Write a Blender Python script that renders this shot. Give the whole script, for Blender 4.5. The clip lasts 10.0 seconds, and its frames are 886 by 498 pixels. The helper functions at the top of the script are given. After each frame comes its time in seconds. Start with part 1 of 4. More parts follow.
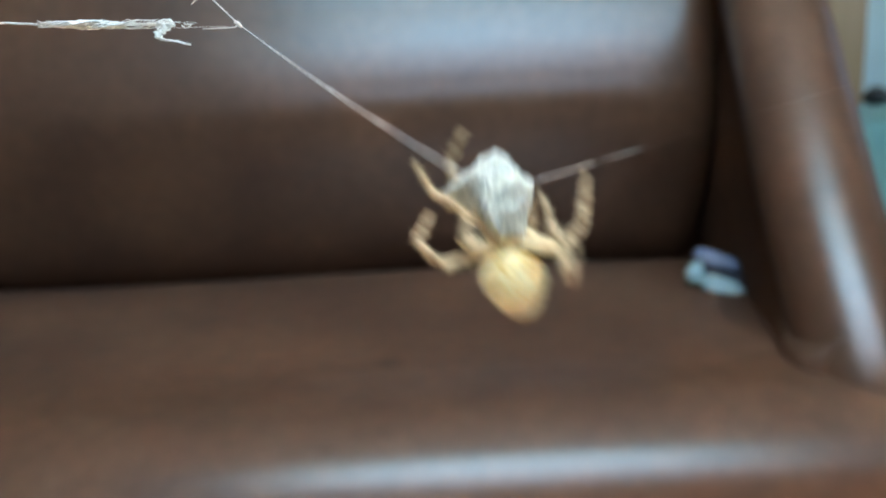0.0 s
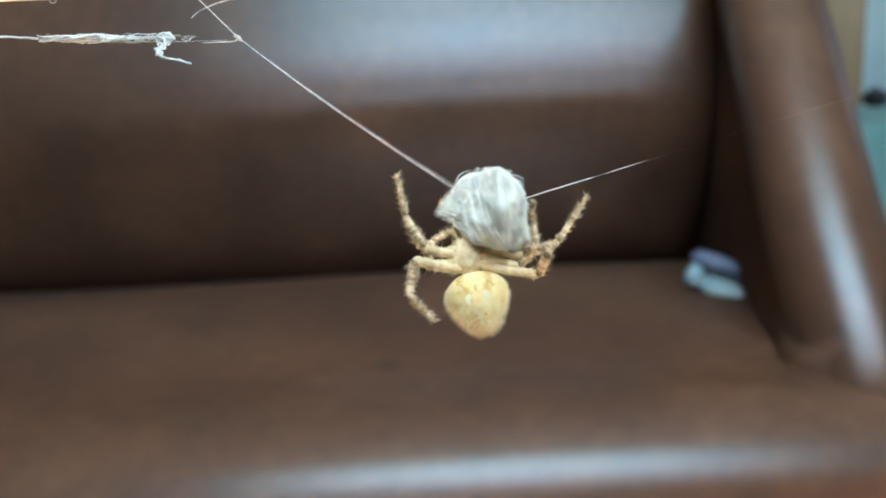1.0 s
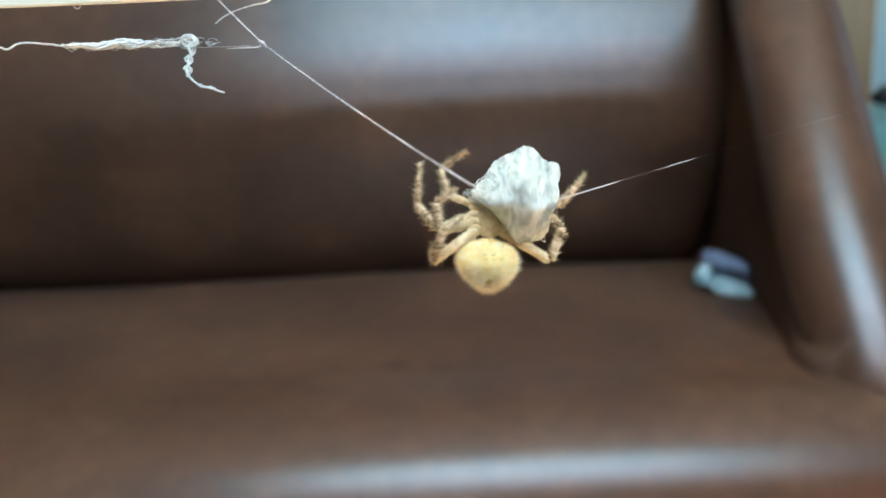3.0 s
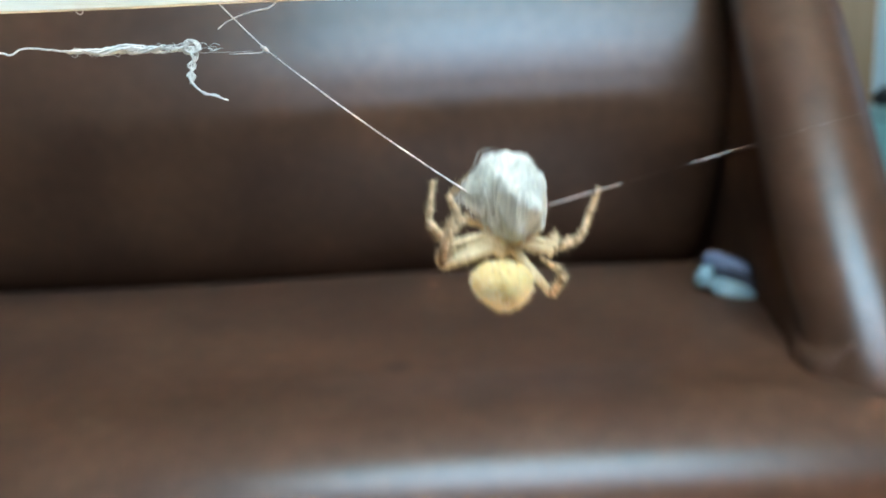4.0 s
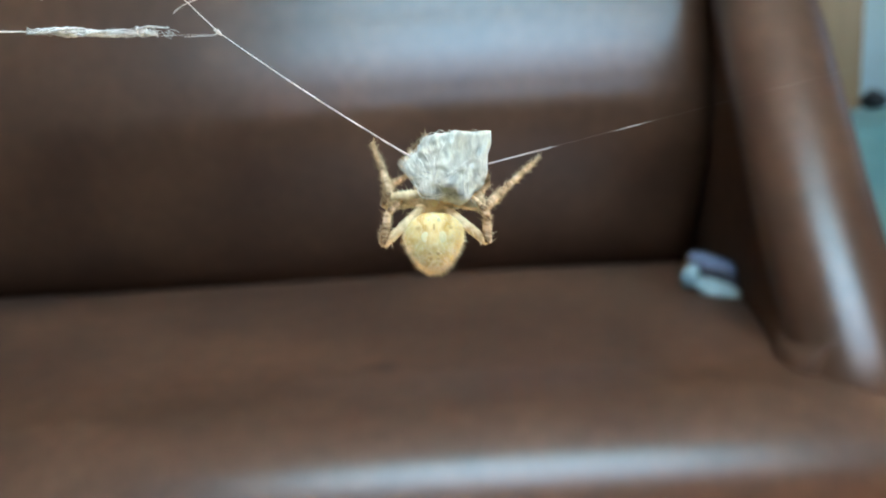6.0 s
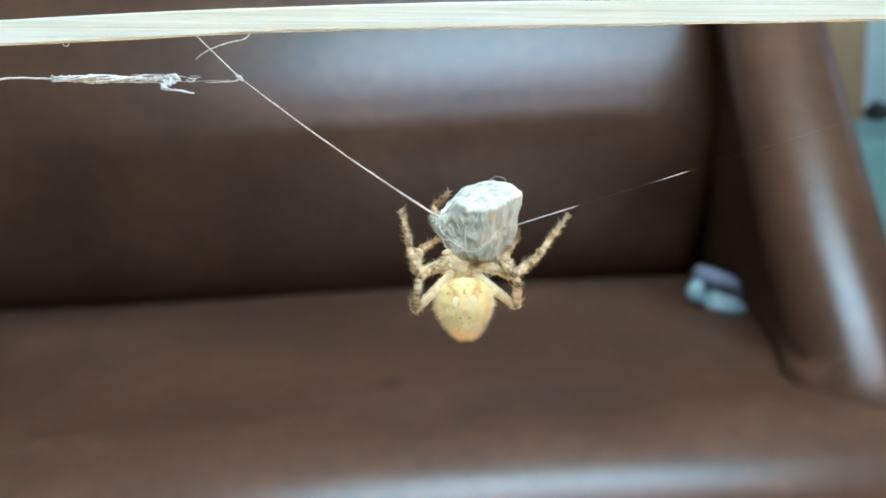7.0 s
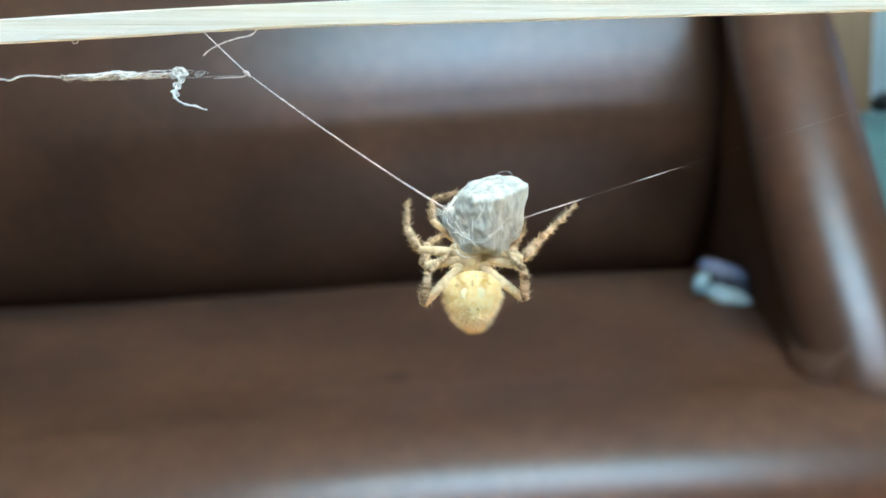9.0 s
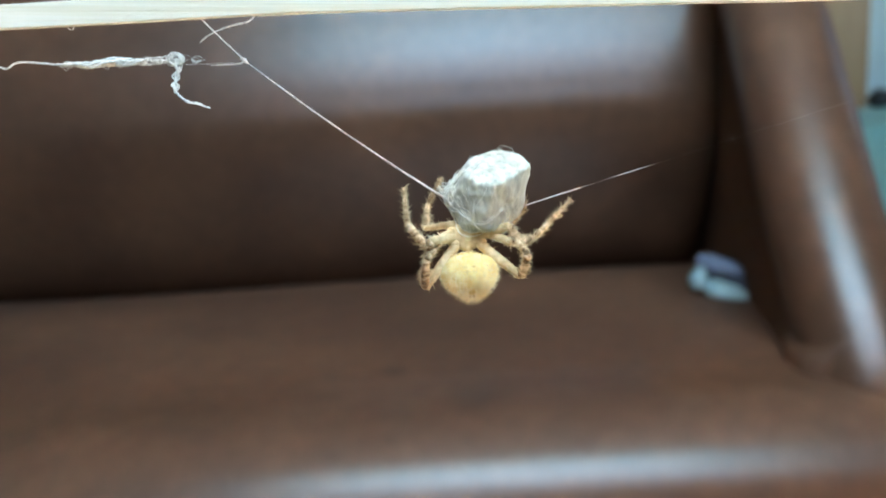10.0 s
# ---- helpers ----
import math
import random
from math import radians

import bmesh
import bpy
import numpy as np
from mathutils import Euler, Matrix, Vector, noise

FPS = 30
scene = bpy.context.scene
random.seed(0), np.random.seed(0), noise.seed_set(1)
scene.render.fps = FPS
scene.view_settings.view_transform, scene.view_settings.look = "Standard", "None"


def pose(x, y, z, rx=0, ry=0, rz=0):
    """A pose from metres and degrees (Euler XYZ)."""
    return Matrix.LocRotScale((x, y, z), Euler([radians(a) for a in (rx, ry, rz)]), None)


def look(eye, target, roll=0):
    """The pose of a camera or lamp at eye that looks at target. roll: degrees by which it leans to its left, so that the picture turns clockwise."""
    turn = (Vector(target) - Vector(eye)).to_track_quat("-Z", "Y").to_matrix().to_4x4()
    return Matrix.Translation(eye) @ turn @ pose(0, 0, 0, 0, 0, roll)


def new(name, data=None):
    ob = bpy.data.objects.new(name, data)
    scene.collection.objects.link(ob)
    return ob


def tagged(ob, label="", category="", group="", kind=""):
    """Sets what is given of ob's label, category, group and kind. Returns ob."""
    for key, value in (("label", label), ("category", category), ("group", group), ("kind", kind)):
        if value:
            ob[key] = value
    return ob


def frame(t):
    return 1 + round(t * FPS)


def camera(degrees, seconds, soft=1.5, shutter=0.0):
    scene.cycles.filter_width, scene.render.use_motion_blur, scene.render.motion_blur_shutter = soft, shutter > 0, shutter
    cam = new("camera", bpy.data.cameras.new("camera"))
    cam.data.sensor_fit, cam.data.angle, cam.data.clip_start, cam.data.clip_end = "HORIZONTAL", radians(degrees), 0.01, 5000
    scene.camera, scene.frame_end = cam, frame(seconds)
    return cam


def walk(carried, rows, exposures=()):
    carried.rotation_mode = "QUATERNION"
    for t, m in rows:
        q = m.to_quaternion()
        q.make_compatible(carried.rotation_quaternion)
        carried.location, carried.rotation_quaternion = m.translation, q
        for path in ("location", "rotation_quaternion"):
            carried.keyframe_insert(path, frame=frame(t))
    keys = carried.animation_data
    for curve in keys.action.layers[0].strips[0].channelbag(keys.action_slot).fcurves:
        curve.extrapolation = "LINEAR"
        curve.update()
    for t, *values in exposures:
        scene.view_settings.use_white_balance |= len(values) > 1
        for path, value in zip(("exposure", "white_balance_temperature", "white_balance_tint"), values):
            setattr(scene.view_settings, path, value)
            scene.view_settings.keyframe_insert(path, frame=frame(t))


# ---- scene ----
cam = camera(60.0, 10.0, soft=1.7, shutter=0.6)
cam.data.dof.use_dof = True
cam.data.dof.focus_distance = 0.097
cam.data.dof.aperture_fstop = 21.0


def shot(x, y, z, yaw, pitch, roll):
    return pose(x, y, z, 90 + pitch, 0, yaw) @ pose(0, 0, 0, 0, 0, roll)


walk(cam, [
    (0, shot(-0.00151, 0.00515, 0.65609, -0.610, -10.815, -2.339)),
    (0.5, shot(-0.00069, 0.00510, 0.65696, -0.832, -10.609, -2.277)),
    (1, shot(-0.00151, 0.00540, 0.65765, -0.668, -10.753, -2.316)),
    (1.5, shot(-0.00179, 0.00575, 0.65831, -0.770, -10.651, -2.033)),
    (2, shot(-0.00185, 0.00511, 0.65613, -0.473, -11.132, -2.347)),
    (2.5, shot(-0.00333, 0.00590, 0.65820, -0.225, -10.994, -2.278)),
    (4, shot(-0.00388, 0.00640, 0.65924, -0.111, -10.802, -2.310)),
    (4.5, shot(-0.00358, 0.00622, 0.66036, -0.181, -10.799, -2.039)),
    (5, shot(-0.00248, 0.00416, 0.65639, -0.299, -11.044, -2.419)),
    (5.5, shot(0.00271, 0.00056, 0.65398, -0.676, -10.863, -2.652)),
    (7, shot(0.00022, 0.00066, 0.66008, -0.416, -9.630, -2.586)),
    (7.5, shot(0.00020, 0.00053, 0.65909, -0.470, -9.729, -2.692)),
    (8, shot(-0.00057, -0.00002, 0.65947, -0.221, -9.788, -2.783)),
    (8.5, shot(-0.00161, -0.00024, 0.65937, -0.069, -9.631, -3.277)),
    (9, shot(0.00012, -0.00048, 0.65989, 0.014, -9.965, -3.059)),
    (9.5, shot(-0.00056, 0.00048, 0.66048, -0.015, -9.648, -3.293)),
    (10, shot(-0.00020, -0.00011, 0.65896, -0.220, -10.331, -2.952)),
])

# ---- world, window light, exposure ----
world = bpy.data.worlds.new("sky")
scene.world = world
world.use_nodes = True
sky = world.node_tree.nodes.new("ShaderNodeTexSky")
sky.sky_type = "NISHITA"
sky.sun_disc = False
sky.sun_elevation, sky.sun_rotation = radians(68), radians(180)
world.node_tree.nodes["Background"].inputs[1].default_value = 0.03
world.node_tree.links.new(sky.outputs[0], world.node_tree.nodes["Background"].inputs[0])


def window_lamp(name, eye, target, wide, high, power, colour):
    data = bpy.data.lights.new(name, "AREA")
    data.shape, data.size, data.size_y = "RECTANGLE", wide, high
    data.energy, data.color = power, colour
    ob = new(name, data)
    ob.matrix_world = look(eye, target)
    return ob


# the upper part of the window sees blue sky; the lower lamp is a warm fill added for the spider
window_lamp("window_sky", (0.22, -0.53, 1.96), (0.22, 0.6, 1.38), 1.30, 0.76, 1.38, (0.36, 0.69, 0.89))
window_lamp("window_warm_fill", (0.22, -0.53, 1.38), (0.22, 0.6, 1.10), 1.30, 0.40, 0.15, (0.84, 0.65, 0.57))
# unseen fill lamp, added to brighten the far corner's wall, bed and wardrobe
window_lamp("far_corner_fill", (2.88, 2.75, 1.55), (2.0, 4.2, 1.15), 1.15, 1.05, 0.27, (0.80, 0.92, 1.0))
# high sun through the window: it falls on the added reflector sill and the floor below, whose light comes back from the
# ceiling
sun = new("sun", bpy.data.lights.new("sun", "SUN"))
sun.data.energy, sun.data.angle, sun.data.color = 5.0, radians(0.5), (1.0, 0.76, 0.54)
sun.matrix_world = look((0, 0, 0), (0, math.cos(radians(68)), -math.sin(radians(68))))
scene.view_settings.exposure = 4.77

MM = 0.001
# the plane in which the spider hangs: u right, v up, w towards the room, in millimetres
WEB = Matrix.Translation((0.00401, 0.09807, 0.64032)) @ pose(0, 0, 0, 80, 0, 0) @ pose(0, 0, 0, 0, 0, -3)


def web(u, v, w=0.0):
    return WEB @ Vector((u * MM, v * MM, w * MM))


# ---- materials ----
def nodes_of(name):
    m = bpy.data.materials.new(name)
    m.use_nodes = True
    t = m.node_tree
    return m, t, t.nodes["Principled BSDF"]


def link(t, a, b):
    t.links.new(a, b)


def noise_node(t, scale, detail=4.0, rough=0.55, stretch=None):
    co = t.nodes.new("ShaderNodeTexCoord")
    n = t.nodes.new("ShaderNodeTexNoise")
    n.inputs["Scale"].default_value, n.inputs["Detail"].default_value = scale, detail
    n.inputs["Roughness"].default_value = rough
    if stretch:
        mp = t.nodes.new("ShaderNodeMapping")
        mp.inputs["Scale"].default_value = stretch
        link(t, co.outputs["Object"], mp.inputs[0])
        link(t, mp.outputs[0], n.inputs[0])
    else:
        link(t, co.outputs["Object"], n.inputs[0])
    return n


def ramp(t, src, stops):
    r = t.nodes.new("ShaderNodeValToRGB")
    while len(r.color_ramp.elements) < len(stops):
        r.color_ramp.elements.new(0.5)
    for e, (pos, col) in zip(r.color_ramp.elements, stops):
        e.position, e.color = pos, (*col, 1)
    link(t, src, r.inputs[0])
    return r


def bump(t, b, src, strength, distance):
    n = t.nodes.new("ShaderNodeBump")
    n.inputs["Strength"].default_value, n.inputs["Distance"].default_value = strength, distance
    link(t, src, n.inputs["Height"])
    link(t, n.outputs[0], b.inputs["Normal"])
    return n


def surface(name, dark, light, scale, rough=0.6, fine=0.0, depth=0.0, stretch=None, metal=0.0, lo=0.3, hi=0.7, spec=0.5):
    m, t, b = nodes_of(name)
    n = noise_node(t, scale, stretch=stretch)
    r = ramp(t, n.outputs[0], [(lo, dark), (hi, light)])
    link(t, r.outputs[0], b.inputs["Base Color"])
    b.inputs["Roughness"].default_value, b.inputs["Metallic"].default_value = rough, metal
    b.inputs["Specular IOR Level"].default_value = spec
    if fine:
        f = noise_node(t, fine, 6.0, 0.6, stretch)
        bump(t, b, f.outputs[0], 0.6, depth)
    return m


def leather_material(name, smooth_side, rough_side, gloss):
    m, t, b = nodes_of(name)
    big = noise_node(t, 5.0, 5.0)
    small = noise_node(t, 60.0, 4.0)
    r = ramp(t, big.outputs[0], [(0.3, (0.082, 0.0368, 0.0212)), (0.52, (0.120, 0.0537, 0.0285)), (0.72, (0.161, 0.0715, 0.0365))])
    r2 = ramp(t, small.outputs[0], [(0.25, (0.75, 0.75, 0.75)), (0.75, (1.15, 1.15, 1.15))])
    mx = t.nodes.new("ShaderNodeMix")
    mx.data_type, mx.blend_type = "RGBA", "MULTIPLY"
    mx.inputs["Factor"].default_value = 1.0
    link(t, r.outputs[0], mx.inputs["A"])
    link(t, r2.outputs[0], mx.inputs["B"])
    # one dark scuff on the seat
    co = t.nodes.new("ShaderNodeTexCoord")
    near = t.nodes.new("ShaderNodeVectorMath")
    near.operation = "DISTANCE"
    near.inputs[1].default_value = (-0.044, 0.614, 0.443)
    link(t, co.outputs["Object"], near.inputs[0])
    scuff = ramp(t, near.outputs["Value"], [(0.004, (0.45, 0.45, 0.45)), (0.016, (1, 1, 1))])
    worn = t.nodes.new("ShaderNodeMix")
    worn.data_type, worn.blend_type = "RGBA", "MULTIPLY"
    worn.inputs["Factor"].default_value = 1.0
    link(t, mx.outputs["Result"], worn.inputs["A"])
    link(t, scuff.outputs[0], worn.inputs["B"])
    link(t, worn.outputs["Result"], b.inputs["Base Color"])
    rr = ramp(t, big.outputs[0], [(0.3, (smooth_side,) * 3), (0.7, (rough_side,) * 3)])
    # worn grain scatters what a mirror would throw on at a glancing angle
    lw = t.nodes.new("ShaderNodeLayerWeight")
    lw.inputs["Blend"].default_value = 0.5
    dull = ramp(t, lw.outputs["Facing"], [(0.60, (0, 0, 0)), (0.80, (0.40,) * 3)])
    scatter = t.nodes.new("ShaderNodeMath")
    scatter.operation = "ADD"
    link(t, rr.outputs[0], scatter.inputs[0])
    link(t, dull.outputs[0], scatter.inputs[1])
    link(t, scatter.outputs[0], b.inputs["Roughness"])
    glance = ramp(t, lw.outputs["Facing"], [(0.5, (gloss,) * 3), (0.88, (0.45 * gloss,) * 3)])
    link(t, glance.outputs[0], b.inputs["Specular IOR Level"])
    v = t.nodes.new("ShaderNodeTexVoronoi")
    v.inputs["Scale"].default_value = 420.0
    link(t, co.outputs["Object"], v.inputs["Vector"])
    bump(t, b, v.outputs["Distance"], 0.25, 0.0004)
    return m


LEATHER = leather_material("glossy_brown_leather", 0.29, 0.33, 0.70)
# copy of the sofa leather, gloss cut to imitate shade on the arm sides
DULLED_LEATHER = leather_material("dulled_brown_leather", 0.55, 0.65, 0.25)
WALL = surface("pale_blue_paint", (0.58, 0.76, 0.80), (0.64, 0.82, 0.86), 3.0, 0.8, 40.0, 0.001)
SIDE = surface("grey_green_paint", (0.19, 0.21, 0.20), (0.24, 0.26, 0.25), 3.0, 0.8, 40.0, 0.001)
CEIL = surface("white_paint", (0.74, 0.74, 0.72), (0.80, 0.80, 0.78), 3.0, 0.85, 40.0, 0.001)
FLOOR = surface("stone_floor", (0.28, 0.27, 0.25), (0.37, 0.36, 0.33), 4.0, 0.35, 30.0, 0.0005)
WOODBROWN = surface("brown_wood", (0.30, 0.18, 0.085), (0.40, 0.25, 0.13), 6.0, 0.45, 20.0, 0.001, (1, 1, 0.15))
TEAL = surface("teal_cloth", (0.20, 0.38, 0.35), (0.26, 0.46, 0.42), 9.0, 0.9, 120.0, 0.001)
DARK = surface("black_plastic", (0.006, 0.007, 0.008), (0.012, 0.013, 0.014), 30.0, 0.5)
PACK_PALE = surface("pale_blue_foil", (0.30, 0.47, 0.49), (0.55, 0.72, 0.72), 40.0, 0.3, 90.0, 0.001)
PACK_LILAC = surface("lilac_foil", (0.20, 0.24, 0.36), (0.36, 0.40, 0.54), 40.0, 0.3, 90.0, 0.001)
PACK_DARK = surface("dark_foil", (0.015, 0.015, 0.03), (0.03, 0.03, 0.05), 40.0, 0.35)
FRAME = surface("white_gloss_paint", (0.72, 0.72, 0.70), (0.8, 0.8, 0.78), 8.0, 0.4)


def bamboo_material():
    m, t, b = nodes_of("split_bamboo")
    n = noise_node(t, 1500.0, 6.0, 0.65, (0.012, 1, 1))
    r = ramp(t, n.outputs[0], [(0.28, (0.52, 0.44, 0.28)), (0.42, (0.77, 0.69, 0.50)), (0.58, (0.86, 0.80, 0.66)), (0.8, (0.73, 0.67, 0.52))])
    link(t, r.outputs[0], b.inputs["Base Color"])
    b.inputs["Roughness"].default_value = 0.5
    bump(t, b, n.outputs[0], 0.5, 0.0002)
    return m


BAMBOO = bamboo_material()


def silk_material(name, dark, light, scale, stretch, rough=0.4, through_light=0.25, thin=1.0, relief=0.6):
    m, t, b = nodes_of(name)
    n = noise_node(t, scale, 6.0, 0.62, stretch)
    r = ramp(t, n.outputs[0], [(0.34, dark), (0.56, light)])
    link(t, r.outputs[0], b.inputs["Base Color"])
    b.inputs["Roughness"].default_value = rough
    b.inputs["Sheen Weight"].default_value = 0.3
    b.inputs["Subsurface Weight"].default_value = through_light
    b.inputs["Subsurface Radius"].default_value = (0.001, 0.001, 0.001)
    b.inputs["Subsurface Scale"].default_value = 0.5
    bump(t, b, n.outputs[0], relief, 0.0005)
    if thin < 1:
        g = noise_node(t, scale * 0.6, 5.0, 0.6, stretch)
        link(t, ramp(t, g.outputs[0], [(0.36, (thin, thin, thin)), (0.60, (1, 1, 1))]).outputs[0], b.inputs["Alpha"])
    return m


SILK = silk_material("wound_silk", (0.58, 0.56, 0.46), (0.92, 0.88, 0.74), 620.0, (1.2, 0.24, 1.2), through_light=0.75, thin=0.78, relief=0.4)
RIBBON = silk_material("loose_silk_ribbon", (0.86, 0.82, 0.68), (0.98, 0.95, 0.83), 420.0, (1.0, 0.5, 1.0), thin=0.3, relief=0.2)
CORE = surface("grey_green_prey", (0.50, 0.52, 0.42), (0.76, 0.77, 0.66), 420.0, 0.6, 900.0, 0.0004)
STRAND = silk_material("silk_strand", (0.60, 0.60, 0.55), (0.84, 0.83, 0.77), 900.0, (1, 1, 1), 0.35, 0.1)
WRAP_STRAND = silk_material("wrapping_strand", (0.90, 0.85, 0.71), (0.98, 0.95, 0.84), 900.0, (1, 1, 1), 0.45, 0.1)
THREAD = silk_material("silk_thread", (0.58, 0.45, 0.39), (0.90, 0.76, 0.67), 1500.0, (1, 1, 1), 0.3, 0.0)


def abdomen_material():
    m, t, b = nodes_of("yellow_abdomen")
    n = noise_node(t, 900.0, 6.0, 0.6)
    r = ramp(t, n.outputs[0], [(0.25, (0.85, 0.57, 0.21)), (0.45, (0.94, 0.70, 0.31)), (0.68, (0.97, 0.79, 0.43))])
    # two tan bands along the back, fading towards the tip
    co = t.nodes.new("ShaderNodeTexCoord")
    warp = noise_node(t, 700.0, 3.0)
    sep = t.nodes.new("ShaderNodeSeparateXYZ")
    link(t, co.outputs["Object"], sep.inputs[0])

    def calc(op, a, c):
        q = t.nodes.new("ShaderNodeMath")
        q.operation = op
        for socket, value in zip(q.inputs, (a, c)):
            if isinstance(value, float):
                socket.default_value = value
            else:
                link(t, value, socket)
        return q.outputs[0]
    wide = calc("ADD", calc("ABSOLUTE", sep.outputs[0], 0.0), calc("MULTIPLY", calc("SUBTRACT", warp.outputs[0], 0.5), 0.0016))
    off = calc("ABSOLUTE", calc("SUBTRACT", wide, calc("ADD", calc("MULTIPLY", sep.outputs[1], 0.22), 0.0010)), 0.0)
    band = ramp(t, calc("DIVIDE", off, 0.001), [(0.15, (0.76, 0.60, 0.40)), (0.62, (1, 1, 1))])
    along = ramp(t, calc("DIVIDE", sep.outputs[1], 0.0044), [(0.0, (0, 0, 0)), (0.45, (1, 1, 1))])
    mx = t.nodes.new("ShaderNodeMix")
    mx.data_type, mx.blend_type = "RGBA", "MULTIPLY"
    link(t, along.outputs[0], mx.inputs["Factor"])
    link(t, r.outputs[0], mx.inputs["A"])
    link(t, band.outputs[0], mx.inputs["B"])
    link(t, mx.outputs["Result"], b.inputs["Base Color"])
    b.inputs["Roughness"].default_value = 0.75
    b.inputs["Specular IOR Level"].default_value = 0.15
    b.inputs["Subsurface Weight"].default_value = 0.6
    b.inputs["Subsurface Radius"].default_value = (0.0019, 0.0016, 0.0009)
    b.inputs["Subsurface Scale"].default_value = 0.6
    bump(t, b, n.outputs[0], 0.3, 0.0002)
    return m


ABDOMEN = abdomen_material()
SPOT = surface("cream_spot", (0.87, 0.72, 0.39), (0.90, 0.78, 0.49), 1500.0, 0.5)
MARK = surface("tan_mark", (0.70, 0.45, 0.16), (0.80, 0.56, 0.23), 1500.0, 0.6)
SKIN = surface("cream_skin", (0.66, 0.47, 0.25), (0.93, 0.73, 0.45), 900.0, 0.6, 2500.0, 0.0003, spec=0.2)


def leg_material():
    m, t, b = nodes_of("banded_leg")
    n = noise_node(t, 900.0, 5.0, 0.65, (0.8, 0.35, 0.35))
    r = ramp(t, n.outputs[0], [(0.39, (0.15, 0.085, 0.042)), (0.48, (0.50, 0.32, 0.17)), (0.59, (0.92, 0.70, 0.46))])
    link(t, r.outputs[0], b.inputs["Base Color"])
    b.inputs["Roughness"].default_value = 0.6
    b.inputs["Specular IOR Level"].default_value = 0.2
    bump(t, b, n.outputs[0], 0.8, 0.0003)
    return m


LEG = leg_material()
BRISTLE = surface("tan_bristle", (0.36, 0.25, 0.13), (0.78, 0.60, 0.37), 700.0, 0.5)
HAIR = surface("pale_hair", (0.86, 0.68, 0.38), (0.96, 0.83, 0.56), 400.0, 0.5)
DROP = surface("white_droplet", (0.80, 0.80, 0.76), (0.86, 0.86, 0.83), 300.0, 0.25)


# ---- mesh helpers ----
def mesh_object(name, bm, material, parent=None, label="", smooth=True):
    data = bpy.data.meshes.new(name)
    bm.normal_update()
    bm.to_mesh(data)
    bm.free()
    if smooth:
        data.polygons.foreach_set("use_smooth", [True] * len(data.polygons))
    data.materials.append(material)
    ob = new(name, data)
    ob.parent = parent
    return tagged(ob, label)


def part(name, bm, material, parent, label="", smooth=True):
    return mesh_object(name, bm, material, parent, label, smooth)


def thing(name, label, category, m=None, group="", kind=""):
    ob = new(name)
    ob.empty_display_size = 0.01
    if m is not None:
        ob.matrix_basis = m
    return tagged(ob, label, category, group, kind)


def box(x0, x1, y0, y1, z0, z1, bevel=0.0, segments=2):
    bm = bmesh.new()
    bmesh.ops.create_cube(bm, size=1.0)
    for v in bm.verts:
        v.co = Vector(((x0 + x1) / 2 + v.co.x * (x1 - x0), (y0 + y1) / 2 + v.co.y * (y1 - y0), (z0 + z1) / 2 + v.co.z * (z1 - z0)))
    if bevel:
        bmesh.ops.bevel(bm, geom=bm.edges[:], offset=bevel, segments=segments, affect="EDGES", profile=0.6)
    return bm


def smooth_line(points, per):
    """A Catmull-Rom line through the points, with per steps on each stretch."""
    p = [Vector(q) for q in points]
    p = [p[0] * 2 - p[1], *p, p[-1] * 2 - p[-2]]
    out = []
    for i in range(1, len(p) - 2):
        for k in range(per):
            s = k / per
            out.append(0.5 * (2 * p[i] + (p[i + 1] - p[i - 1]) * s + (2 * p[i - 1] - 5 * p[i] + 4 * p[i + 1] - p[i + 2]) * s * s
                              + (3 * p[i] - p[i - 1] - 3 * p[i + 1] + p[i + 2]) * s ** 3))
    return out + [p[-2]]


def tube(bm, line, radius, sides=6, flat=1.0, up=(0, 0, 1)):
    """A round tube along the line; radius is a number or a function of 0 to 1; flat squeezes it along up."""
    rings, n = [], len(line)
    up = Vector(up)
    for i, p in enumerate(line):
        d = (line[min(i + 1, n - 1)] - line[max(i - 1, 0)]).normalized()
        a = d.cross(up)
        if a.length < 1e-4:
            a = d.cross(Vector((0.3, 1, 0.2)))
        a.normalize()
        b = a.cross(d).normalized()
        r = radius(i / (n - 1)) if callable(radius) else radius
        rings.append([bm.verts.new(p + a * (r * math.cos(6.28319 * k / sides)) + b * (r * flat * math.sin(6.28319 * k / sides))) for k in range(sides)])
    for q, w in zip(rings, rings[1:]):
        for k in range(sides):
            bm.faces.new((q[k], q[(k + 1) % sides], w[(k + 1) % sides], w[k]))
    bm.faces.new(rings[0][::-1])
    bm.faces.new(rings[-1])


def sweep(profile, stations, x0, x1, shape):
    """A cushion: the closed y-z profile carried along x, bent by shape(s, y, z, x), with closed ends."""
    bm = bmesh.new()
    rings = []
    for i in range(stations + 1):
        s = i / stations
        x = x0 + (x1 - x0) * s
        rings.append([bm.verts.new(shape(s, p.x, p.y, x)) for p in profile])
    n = len(profile)
    for q, w in zip(rings, rings[1:]):
        for k in range(n):
            bm.faces.new((q[k], w[k], w[(k + 1) % n], q[(k + 1) % n]))
    bm.faces.new(rings[0])
    bm.faces.new(rings[-1][::-1])
    bmesh.ops.recalc_face_normals(bm, faces=bm.faces[:])
    return bm


